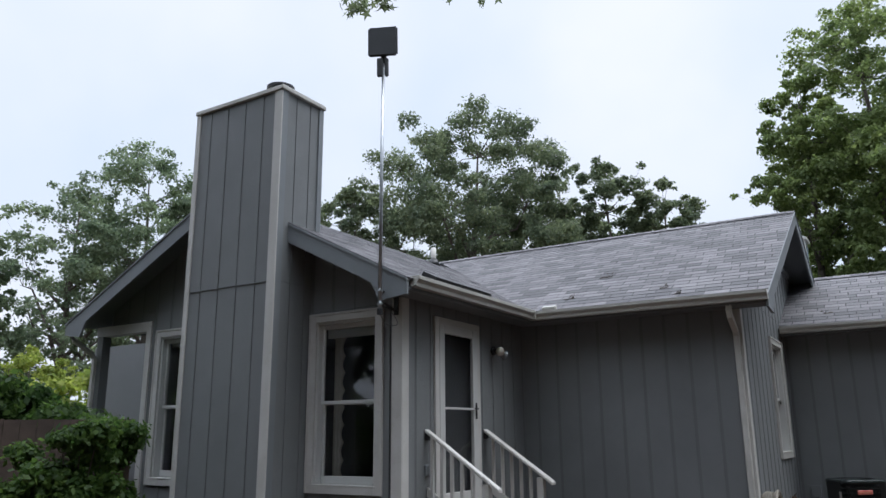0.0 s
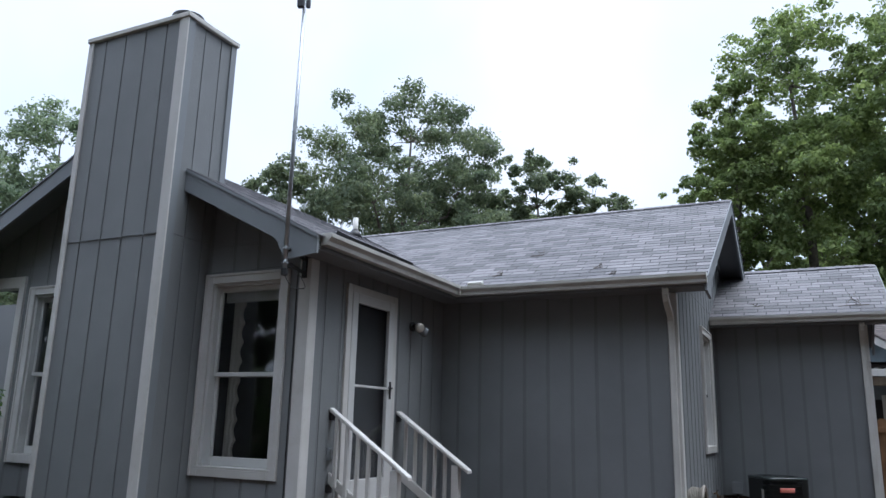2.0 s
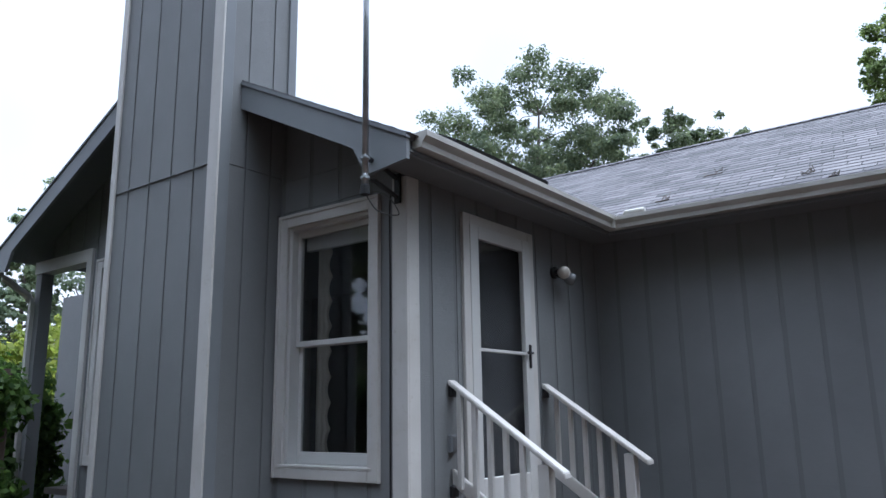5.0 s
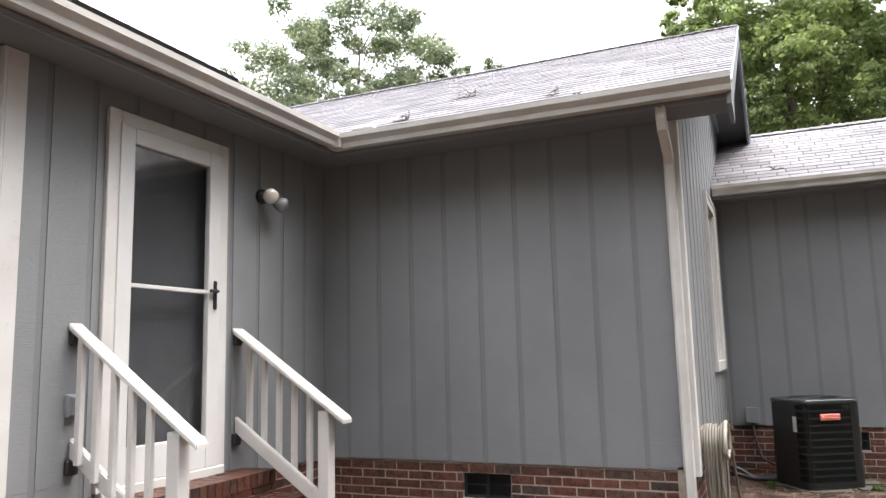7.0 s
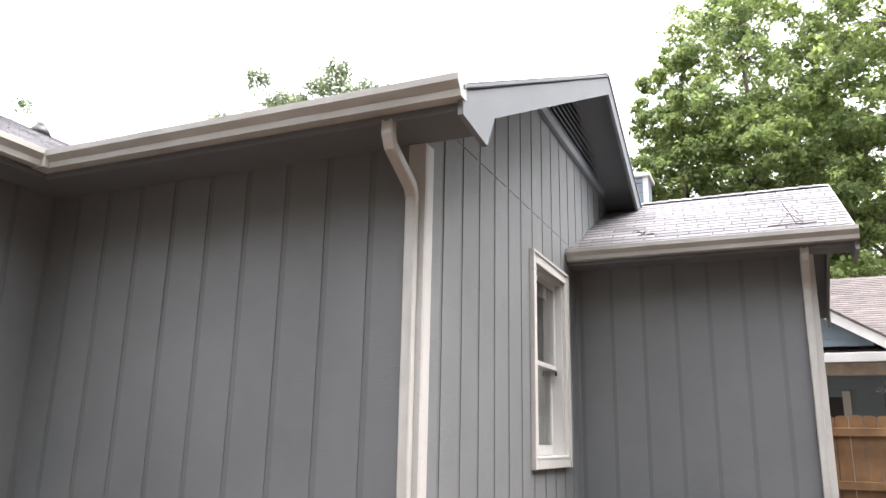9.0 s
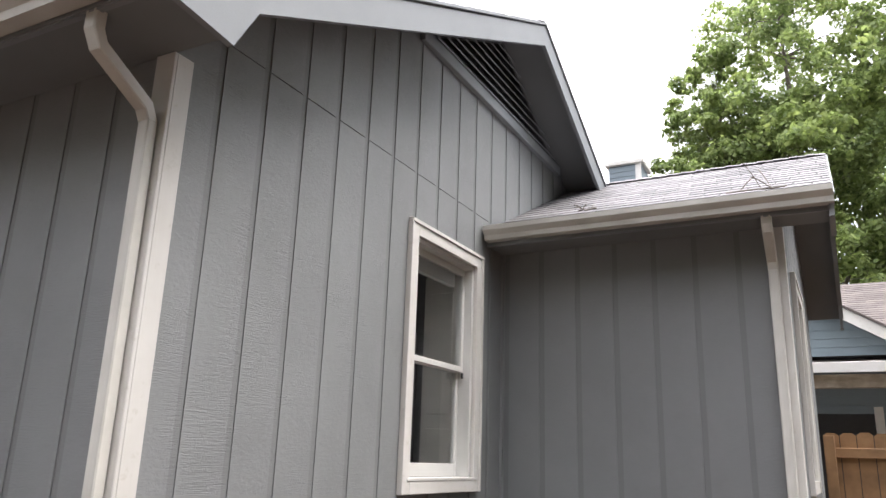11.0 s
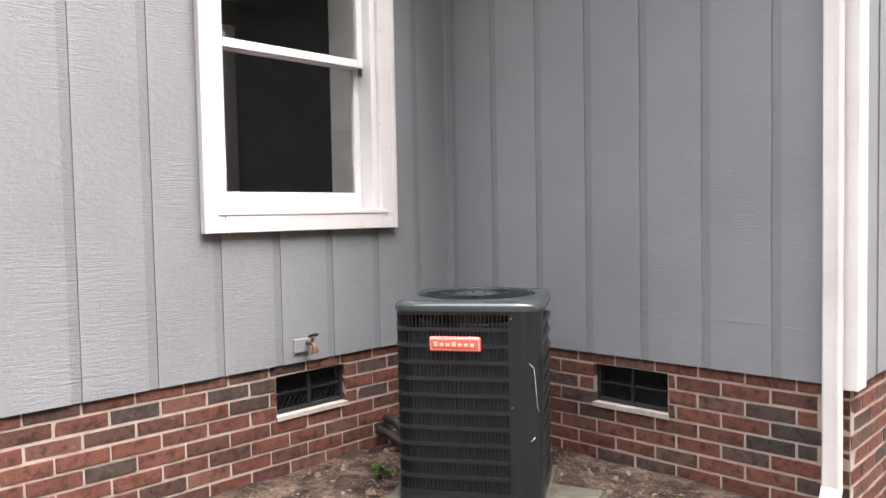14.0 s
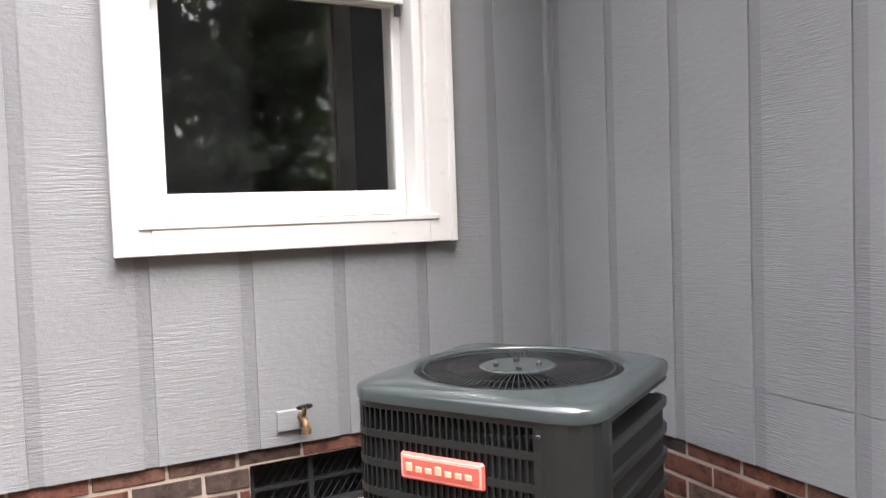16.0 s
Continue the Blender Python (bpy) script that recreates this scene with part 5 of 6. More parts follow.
def tree(label, x, y, height, spread, mat, seed, leaves=9000, size=0.16, crown_from=0.35, clumps=60, trunk_r=0.22, kind="round", category="tree"):
    """A tapered trunk, main limbs, a branch to each leaf clump, and clumps spread evenly through an uneven crown."""
    rng = np.random.default_rng(seed)
    th = thing("tree", label, category, pose(x, y, 0.0))
    bm = bmesh.new()
    lean = rng.normal(size=2) * 0.02 * height
    low = height * crown_from
    crown = height - low

    def axis(s):
        return Vector((lean[0] * s * s + 0.012 * height * math.sin(5 * s + seed), lean[1] * s * s, height * s))
    n = 9
    tube(bm, [axis(i / n * 0.9) - Vector((0, 0, 0.3 if i == 0 else 0)) for i in range(n + 1)], 0, 8, True, [trunk_r * (1 - 0.9 * (i / n)) * (1.25 if i == 0 else 1) for i in range(n + 1)])

    def width(r):
        """How far the crown reaches at r, 0 at its foot and 1 at its top."""
        if kind == "pine":
            return spread * (0.55 + 0.45 * math.sin(math.pi * min(1.0, r + 0.25))) * (1 - 0.55 * r)
        return spread * math.sqrt(max(0.02, 1 - (1.75 * (r - 0.42)) ** 2 if r > 0.42 else 1 - (1.35 * (r - 0.42)) ** 2))
    # main limbs, rising from the trunk
    limbs = []
    for i in range(9 if kind == "round" else 14):
        rel = (i + 0.5) / (9 if kind == "round" else 14)
        s0 = crown_from * 0.8 + (0.85 - crown_from * 0.8) * rel * (0.6 if kind == "round" else 1.0)
        ang = 2.4 * i + rng.uniform(-0.4, 0.4)
        p0 = axis(s0)
        reach = width(min(1.0, rel)) * rng.uniform(0.55, 0.85)
        rise = reach * (rng.uniform(0.7, 1.2) if kind == "round" else rng.uniform(0.0, 0.25))
        dirv = Vector((math.cos(ang), math.sin(ang), 0))
        bend = Vector(rng.normal(size=3)) * spread * 0.05
        pts = [p0, p0 + dirv * reach * 0.4 + Vector((0, 0, rise * 0.5)) + bend, p0 + dirv * reach * 0.75 + Vector((0, 0, rise * 0.85)) - bend, p0 + dirv * reach + Vector((0, 0, rise))]
        r0 = trunk_r * (1 - 0.8 * s0) * 0.6
        tube(bm, pts, 0, 6, False, [r0, r0 * 0.7, r0 * 0.4, r0 * 0.12])
        limbs += [(pts[j].lerp(pts[j + 1], q), r0 * (0.8 - 0.2 * j)) for j in range(3) for q in (0.3, 0.75)]
    limbs += [(axis(s), trunk_r * (1 - 0.9 * s)) for s in (crown_from, (1 + crown_from) / 2, 0.8, 0.88)]
    # clump centres, each far from the ones before
    centres = []
    gap = Vector(rng.uniform(0, 50, 3))
    while len(centres) < clumps:
        best, far = None, -1.0
        for _ in range(7):
            rel = rng.uniform(0.02, 0.96)
            w = width(rel) * 0.86 * math.sqrt(rng.uniform(0.12, 1.0))
            ang = rng.uniform(0, 2 * math.pi)
            mid = axis(crown_from + (1 - crown_from) * rel)
            q = Vector((mid.x + w * math.cos(ang), mid.y + w * math.sin(ang), mid.z))
            if noise.noise(q / spread * 1.9 + gap) < -0.33:
                continue
            d = min([(q - Vector(c[:3])).length for c in centres], default=spread)
            if d > far:
                best, far = q, d
        if best is None:
            continue
        rr = spread * rng.uniform(0.10, 0.21) * (1.0 if kind == "round" else 0.85)
        best.z = min(best.z, height - rr * 0.6)
        centres.append((best.x, best.y, best.z, rr))
        base, br = min(limbs, key=lambda l: (l[0] - best).length + 1.2 * max(0.0, l[0].z - best.z))
        m1 = base.lerp(best, 0.5) + Vector((0, 0, 0.05 * spread))
        br *= 0.4
        tube(bm, [base, m1, best], 0, 4, False, [br, br * 0.6, br * 0.15])
        for _ in range(3):
            tip = best + Vector(rng.normal(size=3)) * rr * 0.85
            tube(bm, [m1.lerp(best, 0.7), tip], 0, 3, False, [br * 0.35, br * 0.06])
            centres.append((tip.x, tip.y, min(tip.z, height - rr * 0.3), rr * rng.uniform(0.35, 0.65)))
            clumps += 1
    part("trunk", bm, BARK, th, "", True)
    leaf_cloud("crown", mat, centres, leaves, size, th, rng, 0.72 if kind == "round" else 0.6)
    return th


def polar(bearing, dist):
    """A place at a bearing (degrees left of +y) and distance from the first eye."""
    a = radians(bearing)
    return (0.18 - math.sin(a) * dist, -0.58 + math.cos(a) * dist)


# trees behind the house
tree("broad oak behind the house with an open crown", *polar(29.3, 50), 22.6, 8.4, LEAF_OAK, 3, 110000, 0.115, 0.34, 84, 0.5)
tree("oak behind the roof ridge", *polar(23.5, 53), 18.2, 5.0, LEAF_OAK, 4, 30000, 0.14, 0.3, 60, 0.4)
tree("smaller oak behind the roof ridge", *polar(18.6, 52), 20.4, 4.4, LEAF_OAK, 5, 30000, 0.13, 0.3, 64, 0.35)
tree("smaller oak behind the roof ridge", *polar(14.2, 52), 18.8, 3.8, LEAF_OAK, 15, 26000, 0.13, 0.3, 60, 0.3)
tree("oak beside the chimney behind the roof", *polar(39.0, 52), 18.8, 4.6, LEAF_OAK, 6, 32000, 0.13, 0.3, 64, 0.35)
tree("tall pine beyond the porch", *polar(53.3, 46), 18.4, 5.0, LEAF_PINE, 8, 32000, 0.11, 0.28, 80, 0.3)
tree("tall pine beyond the porch", *polar(58.5, 45), 15.4, 4.4, LEAF_PINE, 9, 20000, 0.11, 0.25, 70, 0.3)
tree("tall pine beyond the porch", *polar(49.5, 47), 17.2, 3.6, LEAF_PINE, 10, 28000, 0.11, 0.3, 60, 0.3)
tree("pine at the edge of the lot", *polar(64.0, 44), 11.6, 3.2, LEAF_PINE, 19, 16000, 0.13, 0.2, 80, 0.25, "pine")
tree("low yellow-green tree beyond the porch", *polar(60.5, 30), 4.5, 2.2, LEAF_LIME, 16, 14000, 0.07, 0.15, 36, 0.12)
tree("tall sweetgum beside the wing", *polar(4.7, 37), 18.4, 3.1, LEAF_GUM, 11, 50000, 0.10, 0.08, 130, 0.28)
tree("tall sweetgum behind the wing", *polar(0.2, 38), 22.2, 4.6, LEAF_GUM, 12, 70000, 0.11, 0.08, 170, 0.34)
tree("tall sweetgum behind the wing", *polar(-8.0, 39), 22.5, 5.2, LEAF_GUM, 13, 66000, 0.12, 0.08, 170, 0.34)
tree("tall sweetgum behind the neighbouring roof", *polar(-2.0, 50), 20.0, 5.0, LEAF_GUM, 17, 26000, 0.18, 0.08, 110, 0.3)
tree("tall sweetgum behind the neighbouring roof", *polar(-16.0, 44), 21.0, 5.6, LEAF_GUM, 18, 36000, 0.16, 0.08, 120, 0.3)
# trees round the yard: some mirrored in the glass, those behind the walker only added
offscreen_trees = [tree("leafy tree out of view, for the glass and to block low sky", x, y, h, 4.2, LEAF_GUM if i % 2 else LEAF_OAK, 30 + i, 8000 if i in (1, 3) else 18000, 0.15 if i in (1, 3) else 0.19, 0.12 if i in (1, 3) else 0.06, 80, 0.26) for i, (x, y, h) in enumerate(((10.8, 12.5, 13), (13, 17.5, 14), (12.0, 7.5, 13), (17.0, 14.5, 12), (12.2, 10.0, 13)))]
# unseen copies, added to block low sky and darken the walls
for i, (x, y, sc) in enumerate(((18, 9, 1.15), (13.5, 2, 1.15), (11, -4, 1.2), (6.5, -9.5, 1.2), (1.5, -11.5, 1.3), (-3.5, -10.5, 1.2), (-8.5, -11.5, 1.2), (-13.5, -9.5, 1.1), (-4.5, -16, 1.5), (4.5, -16, 1.5), (-16.5, -4, 1.0), (14.6, 6.0, 1.3))):
    copy_thing(offscreen_trees[(0, 2, 4)[i % 3]], pose(x, y, 0, 0, 0, 47 * i) @ Matrix.Diagonal((sc, sc, sc, 1)))

# a tree by the walker whose limb hangs into the top of the view
shade = thing("tree", "sweetgum by the lawn with a drooping leafy limb", "tree", pose(2.6, -5.2, 0))
LIMB = [Vector(p) for p in ((0, 0, 4.2), (-1.2, 2.0, 5.6), (-3.2, 5.2, 6.0), (-4.7, 7.8, 4.9), (-5.05, 8.2, 4.34))]
bm = bmesh.new()
tube(bm, [(0, 0, -0.3), (0.05, 0, 2), (0, 0, 4.2), (0.1, -0.1, 7.5), (0, 0, 11)], 0, 10, True, [0.26, 0.21, 0.18, 0.12, 0.03])
tube(bm, LIMB, 0, 6, True, [0.07, 0.05, 0.03, 0.012, 0.004])
tube(bm, [LIMB[2], (-3.7, 7.3, 5.3), (-4.25, 8.15, 4.22)], 0, 5, True, [0.02, 0.01, 0.003])
part("trunk", bm, BARK, shade, "", True)
nrng = np.random.default_rng(77)
leaf_cloud("crown", LEAF_GUM, [(nrng.normal() * 2.2, nrng.normal() * 2.2 - 1.0, 9.5 + nrng.normal() * 1.8, 1.2) for _ in range(24)], 9000, 0.12, shade, nrng)


def star_leaves(name, spots, count, parent, mat, seed):
    """Five-pointed leaves round given places."""
    rng = random.Random(seed)
    bm = bmesh.new()
    for sx, sy, sz, rr in spots:
        for _ in range(count):
            m = pose(sx + rng.gauss(0, rr), sy + rng.gauss(0, rr), sz + rng.gauss(0, rr * 0.5), rng.uniform(30, 150), rng.uniform(-40, 40), rng.uniform(0, 360))
            s2 = rng.uniform(0.035, 0.055)
            vs = []
            for q in range(10):
                a = 2 * math.pi * q / 10
                r = s2 if q % 2 == 0 else s2 * 0.38
                vs.append(bm.verts.new(m @ Vector((r * math.cos(a), r * math.sin(a), 0.15 * r))))
            bm.faces.new(vs)
    ob = part(name, bm, mat, parent)
    ob["kind"] = "stuff"
    return ob


star_leaves("leaf_spray", [(-5.30, 8.22, 4.37, 0.06), (-5.12, 8.22, 4.36, 0.06), (-5.0, 8.2, 4.42, 0.08), (-4.7, 7.9, 4.75, 0.12)], 26, shade, LEAF_OAK, 3)
star_leaves("leaf_spray", [(-4.30, 8.2, 4.13, 0.04), (-4.55, 8.15, 4.22, 0.05), (-4.2, 8.1, 4.30, 0.06)], 22, shade, LEAF_OAK, 4)


# ---- shrubs, hedge and old fence by the porch ----
def shrub(name, label, x, y, w, d, h, seed, count=5000, size=0.045, mat=LEAF_BUSH, category="shrub"):
    rng = np.random.default_rng(seed)
    th = thing(name, label, category, pose(x, y, 0.0))
    bm = bmesh.new()
    cents = []
    for i in range(44):
        a, r = rng.uniform(0, 6.28), rng.uniform(0.2, 1.0) ** 0.5
        p = Vector((math.cos(a) * w * r * 0.8, math.sin(a) * d * r * 0.8, h * rng.uniform(0.25, 0.9) * (1 - 0.25 * r)))
        tube(bm, [(p.x * 0.1, p.y * 0.1, -0.05), (p.x * 0.5, p.y * 0.5, p.z * 0.6), tuple(p)], 0, 5, False, [0.02, 0.012, 0.005])
        cents.append((*p, min(w, d, h) * rng.uniform(0.22, 0.36)))
    part("stem", bm, BARK, th)
    leaf_cloud("foliage", mat, cents, count, size, th, rng, 0.8)
    return th


shrub("shrub", "dense dark green rounded shrub in front of the chimney", -6.75, 3.9, 0.62, 0.62, 2.25, 41, 20000, 0.036)
shrub("hedge", "dense dark green hedge behind the old fence", -8.35, 4.35, 0.85, 0.8, 2.75, 42, 14000, 0.05, LEAF_BUSH, "hedge")
shrub("hedge", "dense dark green hedge behind the old fence", -9.7, 3.6, 1.0, 0.9, 3.0, 43, 14000, 0.05, LEAF_BUSH, "hedge")


shrub("hedge", "dense dark green hedge beside the porch", -9.35, 5.15, 0.8, 0.6, 2.45, 44, 12000, 0.05, LEAF_BUSH, "hedge")
shrub("hedge", "dense dark green hedge beside the porch", -10.6, 6.05, 0.9, 0.8, 2.65, 46, 16000, 0.05, LEAF_BUSH, "hedge")
shrub("hedge", "tall green hedge beyond the porch", -13.5, 8.0, 1.8, 1.2, 3.2, 45, 14000, 0.07, LEAF_LIME, "hedge")


def plank_fence(label, x0, x1, y, top, mat, picket=0.14, gap=0.006, dog=0.02, rails=(0.35, 1.0, 1.5), rail_side=-1, wave=0.008, angle=0.0, rail_mat=None):
    """A board fence along local x with posts, rails and dog-eared pickets."""
    th = thing("wooden_fence", label, "fence", pose(x0, y, 0, 0, 0, angle))
    rng = random.Random(11)
    length = x1 - x0
    u = 0.0
    while u < length:
        h = top + rng.uniform(-wave, wave)
        bm = bmesh.new()
        wd = picket - gap
        prism(bm, [(u, 0.02), (u + wd, 0.02), (u + wd, h - dog), (u + wd - dog * 1.3, h), (u + dog * 1.3, h), (u, h - dog)], lambda a, b, d: (a, d, b), 0.0, 0.016)
        bmesh.ops.recalc_face_normals(bm, faces=bm.faces)
        part("picket", bm, mat, th)
        u += picket
    for z in rails:
        part("rail", bm_box(0, length, rail_side * 0.04, 0.0 - 0.001, z - 0.045, z + 0.045, 0.004) if rail_side < 0 else bm_box(0, length, 0.017, 0.057, z - 0.045, z + 0.045, 0.004), rail_mat or mat, th)
    u = 0.05
    while u < length:
        part("post", bm_box(u - 0.045, u + 0.045, rail_side * 0.13, rail_side * 0.041, 0.0, top - 0.03, 0.004), rail_mat or mat, th)
        u += 1.9
    return th


plank_fence("dark weathered board fence below the hedge", -9.4, -5.35, 1.25, 1.70, WOOD_OLD, 0.15, 0.004, 0.0, (0.4, 1.55), 1, 0.006, 52)
plank_fence("plain board fence along the far side of the yard", 9.0, 25.0, 3.0, 1.7, WOOD_FENCE, 0.3, 0.008, 0.0, (0.4, 1.5), 1, 0.006, 90)
plank_fence("new cedar board fence with dog-eared pickets", 0.62, 8.0, 15.0, 1.70, WOOD_FENCE, 0.14, 0.007, 0.025, (0.35, 0.95, 1.52), -1)
part_board = thing("wooden_gate_board", "wide cedar kick boards along the foot of the fence", "fence board")
for i in range(2):
    part("board", bm_box(0.75, 7.9, 14.935, 14.958, 0.08 + 0.27 * i, 0.33 + 0.27 * i, 0.004), WOOD_FENCE, part_board)

# ---- neighbouring house ----
nb = thing("neighbour_house", "blue-grey lap-sided house with a brown shingle roof", "house")
NX0, NX1, NY, NZ = -1.0, 13.0, 20.0, 3.05
part("wall", bm_box(NX0, NX1, NY, NY + 8.0, 0.0, NZ), VINYL_BLUE, nb)
for i in range(22):
    part("lap_board", bm_box(NX0, NX1, NY - 0.018, NY - 0.001, 0.12 + i * 0.13, 0.242 + i * 0.13), VINYL_BLUE, nb)
rs = 0.48
bm = bmesh.new()
prism(bm, [(NY - 0.4, NZ - 0.1), (NY + 4.0, NZ - 0.1 + 4.4 * rs), (NY + 8.4, NZ - 0.1), (NY + 8.4, NZ - 0.2), (NY + 4.0, NZ - 0.2 + 4.4 * rs), (NY - 0.4, NZ - 0.2)], lambda u, v, d: (d, u, v), NX0 - 0.3, NX1 + 0.3)
bmesh.ops.recalc_face_normals(bm, faces=bm.faces)
nroof = part("roof", bm, SHINGLE_FAR, nb, "brown grey shingle roof")
tabs = bmesh.new()
rng = random.Random(21)
ns = math.hypot(1, rs)
v = 0.0
row = 0
while v < 4.4 * ns - 0.1:
    u = 0.0 + (row % 2) * 0.15
    while u < NX1:
        y0, z0 = NY - 0.4 + v / ns, NZ - 0.1 + v / ns * rs
        y1, z1 = NY - 0.4 + (v + 0.15) / ns, NZ - 0.1 + (v + 0.15) / ns * rs
        q = [tabs.verts.new(p) for p in ((u + 0.006, y0, z0 + 0.012), (u + 0.295, y0, z0 + 0.012), (u + 0.295, y1, z1 + 0.003), (u + 0.006, y1, z1 + 0.003))]
        r = [tabs.verts.new(p) for p in ((u + 0.006, y0, z0), (u + 0.295, y0, z0))]
        tabs.faces.new(q)
        tabs.faces.new((r[0], r[1], q[1], q[0]))
        u += 0.3
    v += 0.145
    row += 1
part("shingle_field", tabs, SHINGLE_FAR, nroof)["kind"] = "stuff"
# cross gable with white barge board
GX, GTOP, GSL, GY = -0.6, 4.55, 0.62, 19.4
bm = bmesh.new()
prism(bm, [(GX - 2.4, GTOP - 2.4 * GSL), (GX + 2.4, GTOP - 2.4 * GSL), (GX, GTOP)], lambda u, v, d: (u, GY + d, v), 0.05, 0.6)
bmesh.ops.recalc_face_normals(bm, faces=bm.faces)
gab = part("cross_gable", bm, VINYL_BLUE, nb)
for i in range(10):
    z = GTOP - 1.55 + i * 0.13
    hw2 = (GTOP - z - 0.12) / GSL
    if hw2 > 0.05:
        part("lap_board", bm_box(GX - hw2, GX + hw2, GY + 0.032, GY + 0.048, z, z + 0.122), VINYL_BLUE, gab)
for sgn in (-1, 1):
    bm = bmesh.new()
    prism(bm, [(GX, GTOP + 0.06), (GX + sgn * 2.6, GTOP + 0.06 - 2.6 * GSL), (GX + sgn * 2.6, GTOP - 0.12 - 2.6 * GSL), (GX, GTOP - 0.12)], lambda u, v, d: (u, GY + d, v), -0.25, -0.22)
    bmesh.ops.recalc_face_normals(bm, faces=bm.faces)
    part("barge_board", bm, TRIM, gab, "white barge board")
    bm = bmesh.new()
    prism(bm, [(GX, GTOP + 0.10), (GX + sgn * 2.65, GTOP + 0.10 - 2.65 * GSL), (GX + sgn * 2.65, GTOP + 0.062 - 2.65 * GSL), (GX, GTOP + 0.062)], lambda u, v, d: (u, GY + d, v), -0.28, 2.2)
    bmesh.ops.recalc_face_normals(bm, faces=bm.faces)
    part("gable_roof", bm, SHINGLE_FAR, gab)
bm = bmesh.new()
tube(bm, [(2.4, 22.0, 3.9), (2.4, 22.0, 4.35)], 0.05, 10)
part("vent_pipe", bm, STEEL, nroof)
# flat black panel puts a doorway's inner shade on the wall
part("door_opening", bm_box(0.2, 1.2, NY - 0.03, NY - 0.019, 0.1, 2.2), BLACK, nb, "black panel for the shade inside a doorway")
part("door_trim", bm_box(1.2, 1.32, NY - 0.04, NY - 0.019, 0.1, 2.3), TRIM, nb, "white door trim")
chase = thing("chimney", "blue-grey lap-sided chimney chase behind the house", "chimney")
part("body", bm_box(-1.92, -1.46, 17.2, 17.65, 0.0, 5.58), VINYL_BLUE, chase)
for i in range(12):
    part("lap_board", bm_box(-1.92, -1.53, 17.185, 17.199, 4.60 + i * 0.08, 4.672 + i * 0.08), VINYL_BLUE, chase)
part("corner_board", bm_box(-1.53, -1.45, 17.18, 17.199, 0.0, 5.58), TRIM, chase, "white corner board")
part("cap", bm_box(-1.97, -1.41, 17.15, 17.7, 5.58, 5.65, 0.008), GUTTER, chase)
# lean-to in front of the neighbouring house
lean = thing("patio_cover", "weathered timber patio cover with pale corrugated sheets", "patio cover")
part("beam", bm_box(-0.5, 9.0, 18.25, 18.33, 2.42, 2.60, 0.006), WOOD_PALE, lean, "weathered grey beam")
for x in (-0.3, 3.2, 6.4):
    part("post", bm_box(x - 0.05, x + 0.05, 18.24, 18.34, 0.0, 2.42, 0.005), WOOD_PALE, lean)
part("brace", bm_box(2.55, 3.2, 18.27, 18.31, 2.0, 2.08, 0.004, Matrix.Translation((2.9, 18.29, 2.1)) @ pose(0, 0, 0, 0, -45, 0) @ Matrix.Translation((-2.9, -18.29, -2.04))), WOOD_PALE, lean)
for i in range(14):
    x = -0.5 + i * 0.68
    bm = bmesh.new()
    pr = [(x + j * 0.68 / 12, 2.655 + 0.018 * math.sin(2 * math.pi * j / 4) + (0.03 if j == 12 else 0)) for j in range(13)]
    a = [bm.verts.new((u, 18.05, z)) for u, z in pr]
    b = [bm.verts.new((u, 20.0, z + 0.28)) for u, z in pr]
    for q in range(12):
        bm.faces.new((a[q], a[q + 1], b[q + 1], b[q]))
    bmesh.ops.solidify(bm, geom=list(bm.faces), thickness=0.006)
    part("roof_sheet", bm, TRIM, lean, "pale corrugated sheet")
part("fascia", bm_box(-0.5, 9.0, 18.03, 18.048, 2.60, 2.74, 0.004), TRIM, lean, "pale eave board")
hook = bmesh.new()
tube(hook, [(1.55 + 0.07 * math.cos(a), 17.9, 2.1 + 0.12 * a / 6 + 0.05 * math.sin(a)) for a in (i * 0.5 for i in range(16))], 0.008, 6)
tube(hook, [(1.6, 17.9, 0.0), (1.6, 17.9, 2.12)], 0.01, 6)
tagged(part("garden_hook", hook, BLACK), "black scrolled iron garden hook", "garden hook")

# ---- brick foundations, steps and vents ----
COURSE, BL, BH, JOINT = 0.0665, 0.203, 0.0580, 0.0085
brick_cache = {}


def brick_mesh(length, depth=0.06, mat=BRICK):
    key = (round(length, 3), depth, mat.name)
    if key not in brick_cache:
        bm = bm_box(-length / 2, length / 2, -depth / 2, depth / 2, -BH / 2, BH / 2, 0.003)
        for v in bm.verts:
            v.co += Vector((noise.noise(v.co * 30), noise.noise(v.co * 30 + Vector((9, 0, 0))), noise.noise(v.co * 30 + Vector((0, 9, 0))))) * 0.0032
        me = mesh_of("brick", bm)
        me.materials.append(mat)
        brick_cache[key] = me
    return brick_cache[key]


def lay_brick(parent, length, m, depth=0.06, mat=BRICK):
    ob = new("brick", brick_mesh(length, depth, mat))
    ob.parent = parent
    ob.matrix_basis = m
    return ob


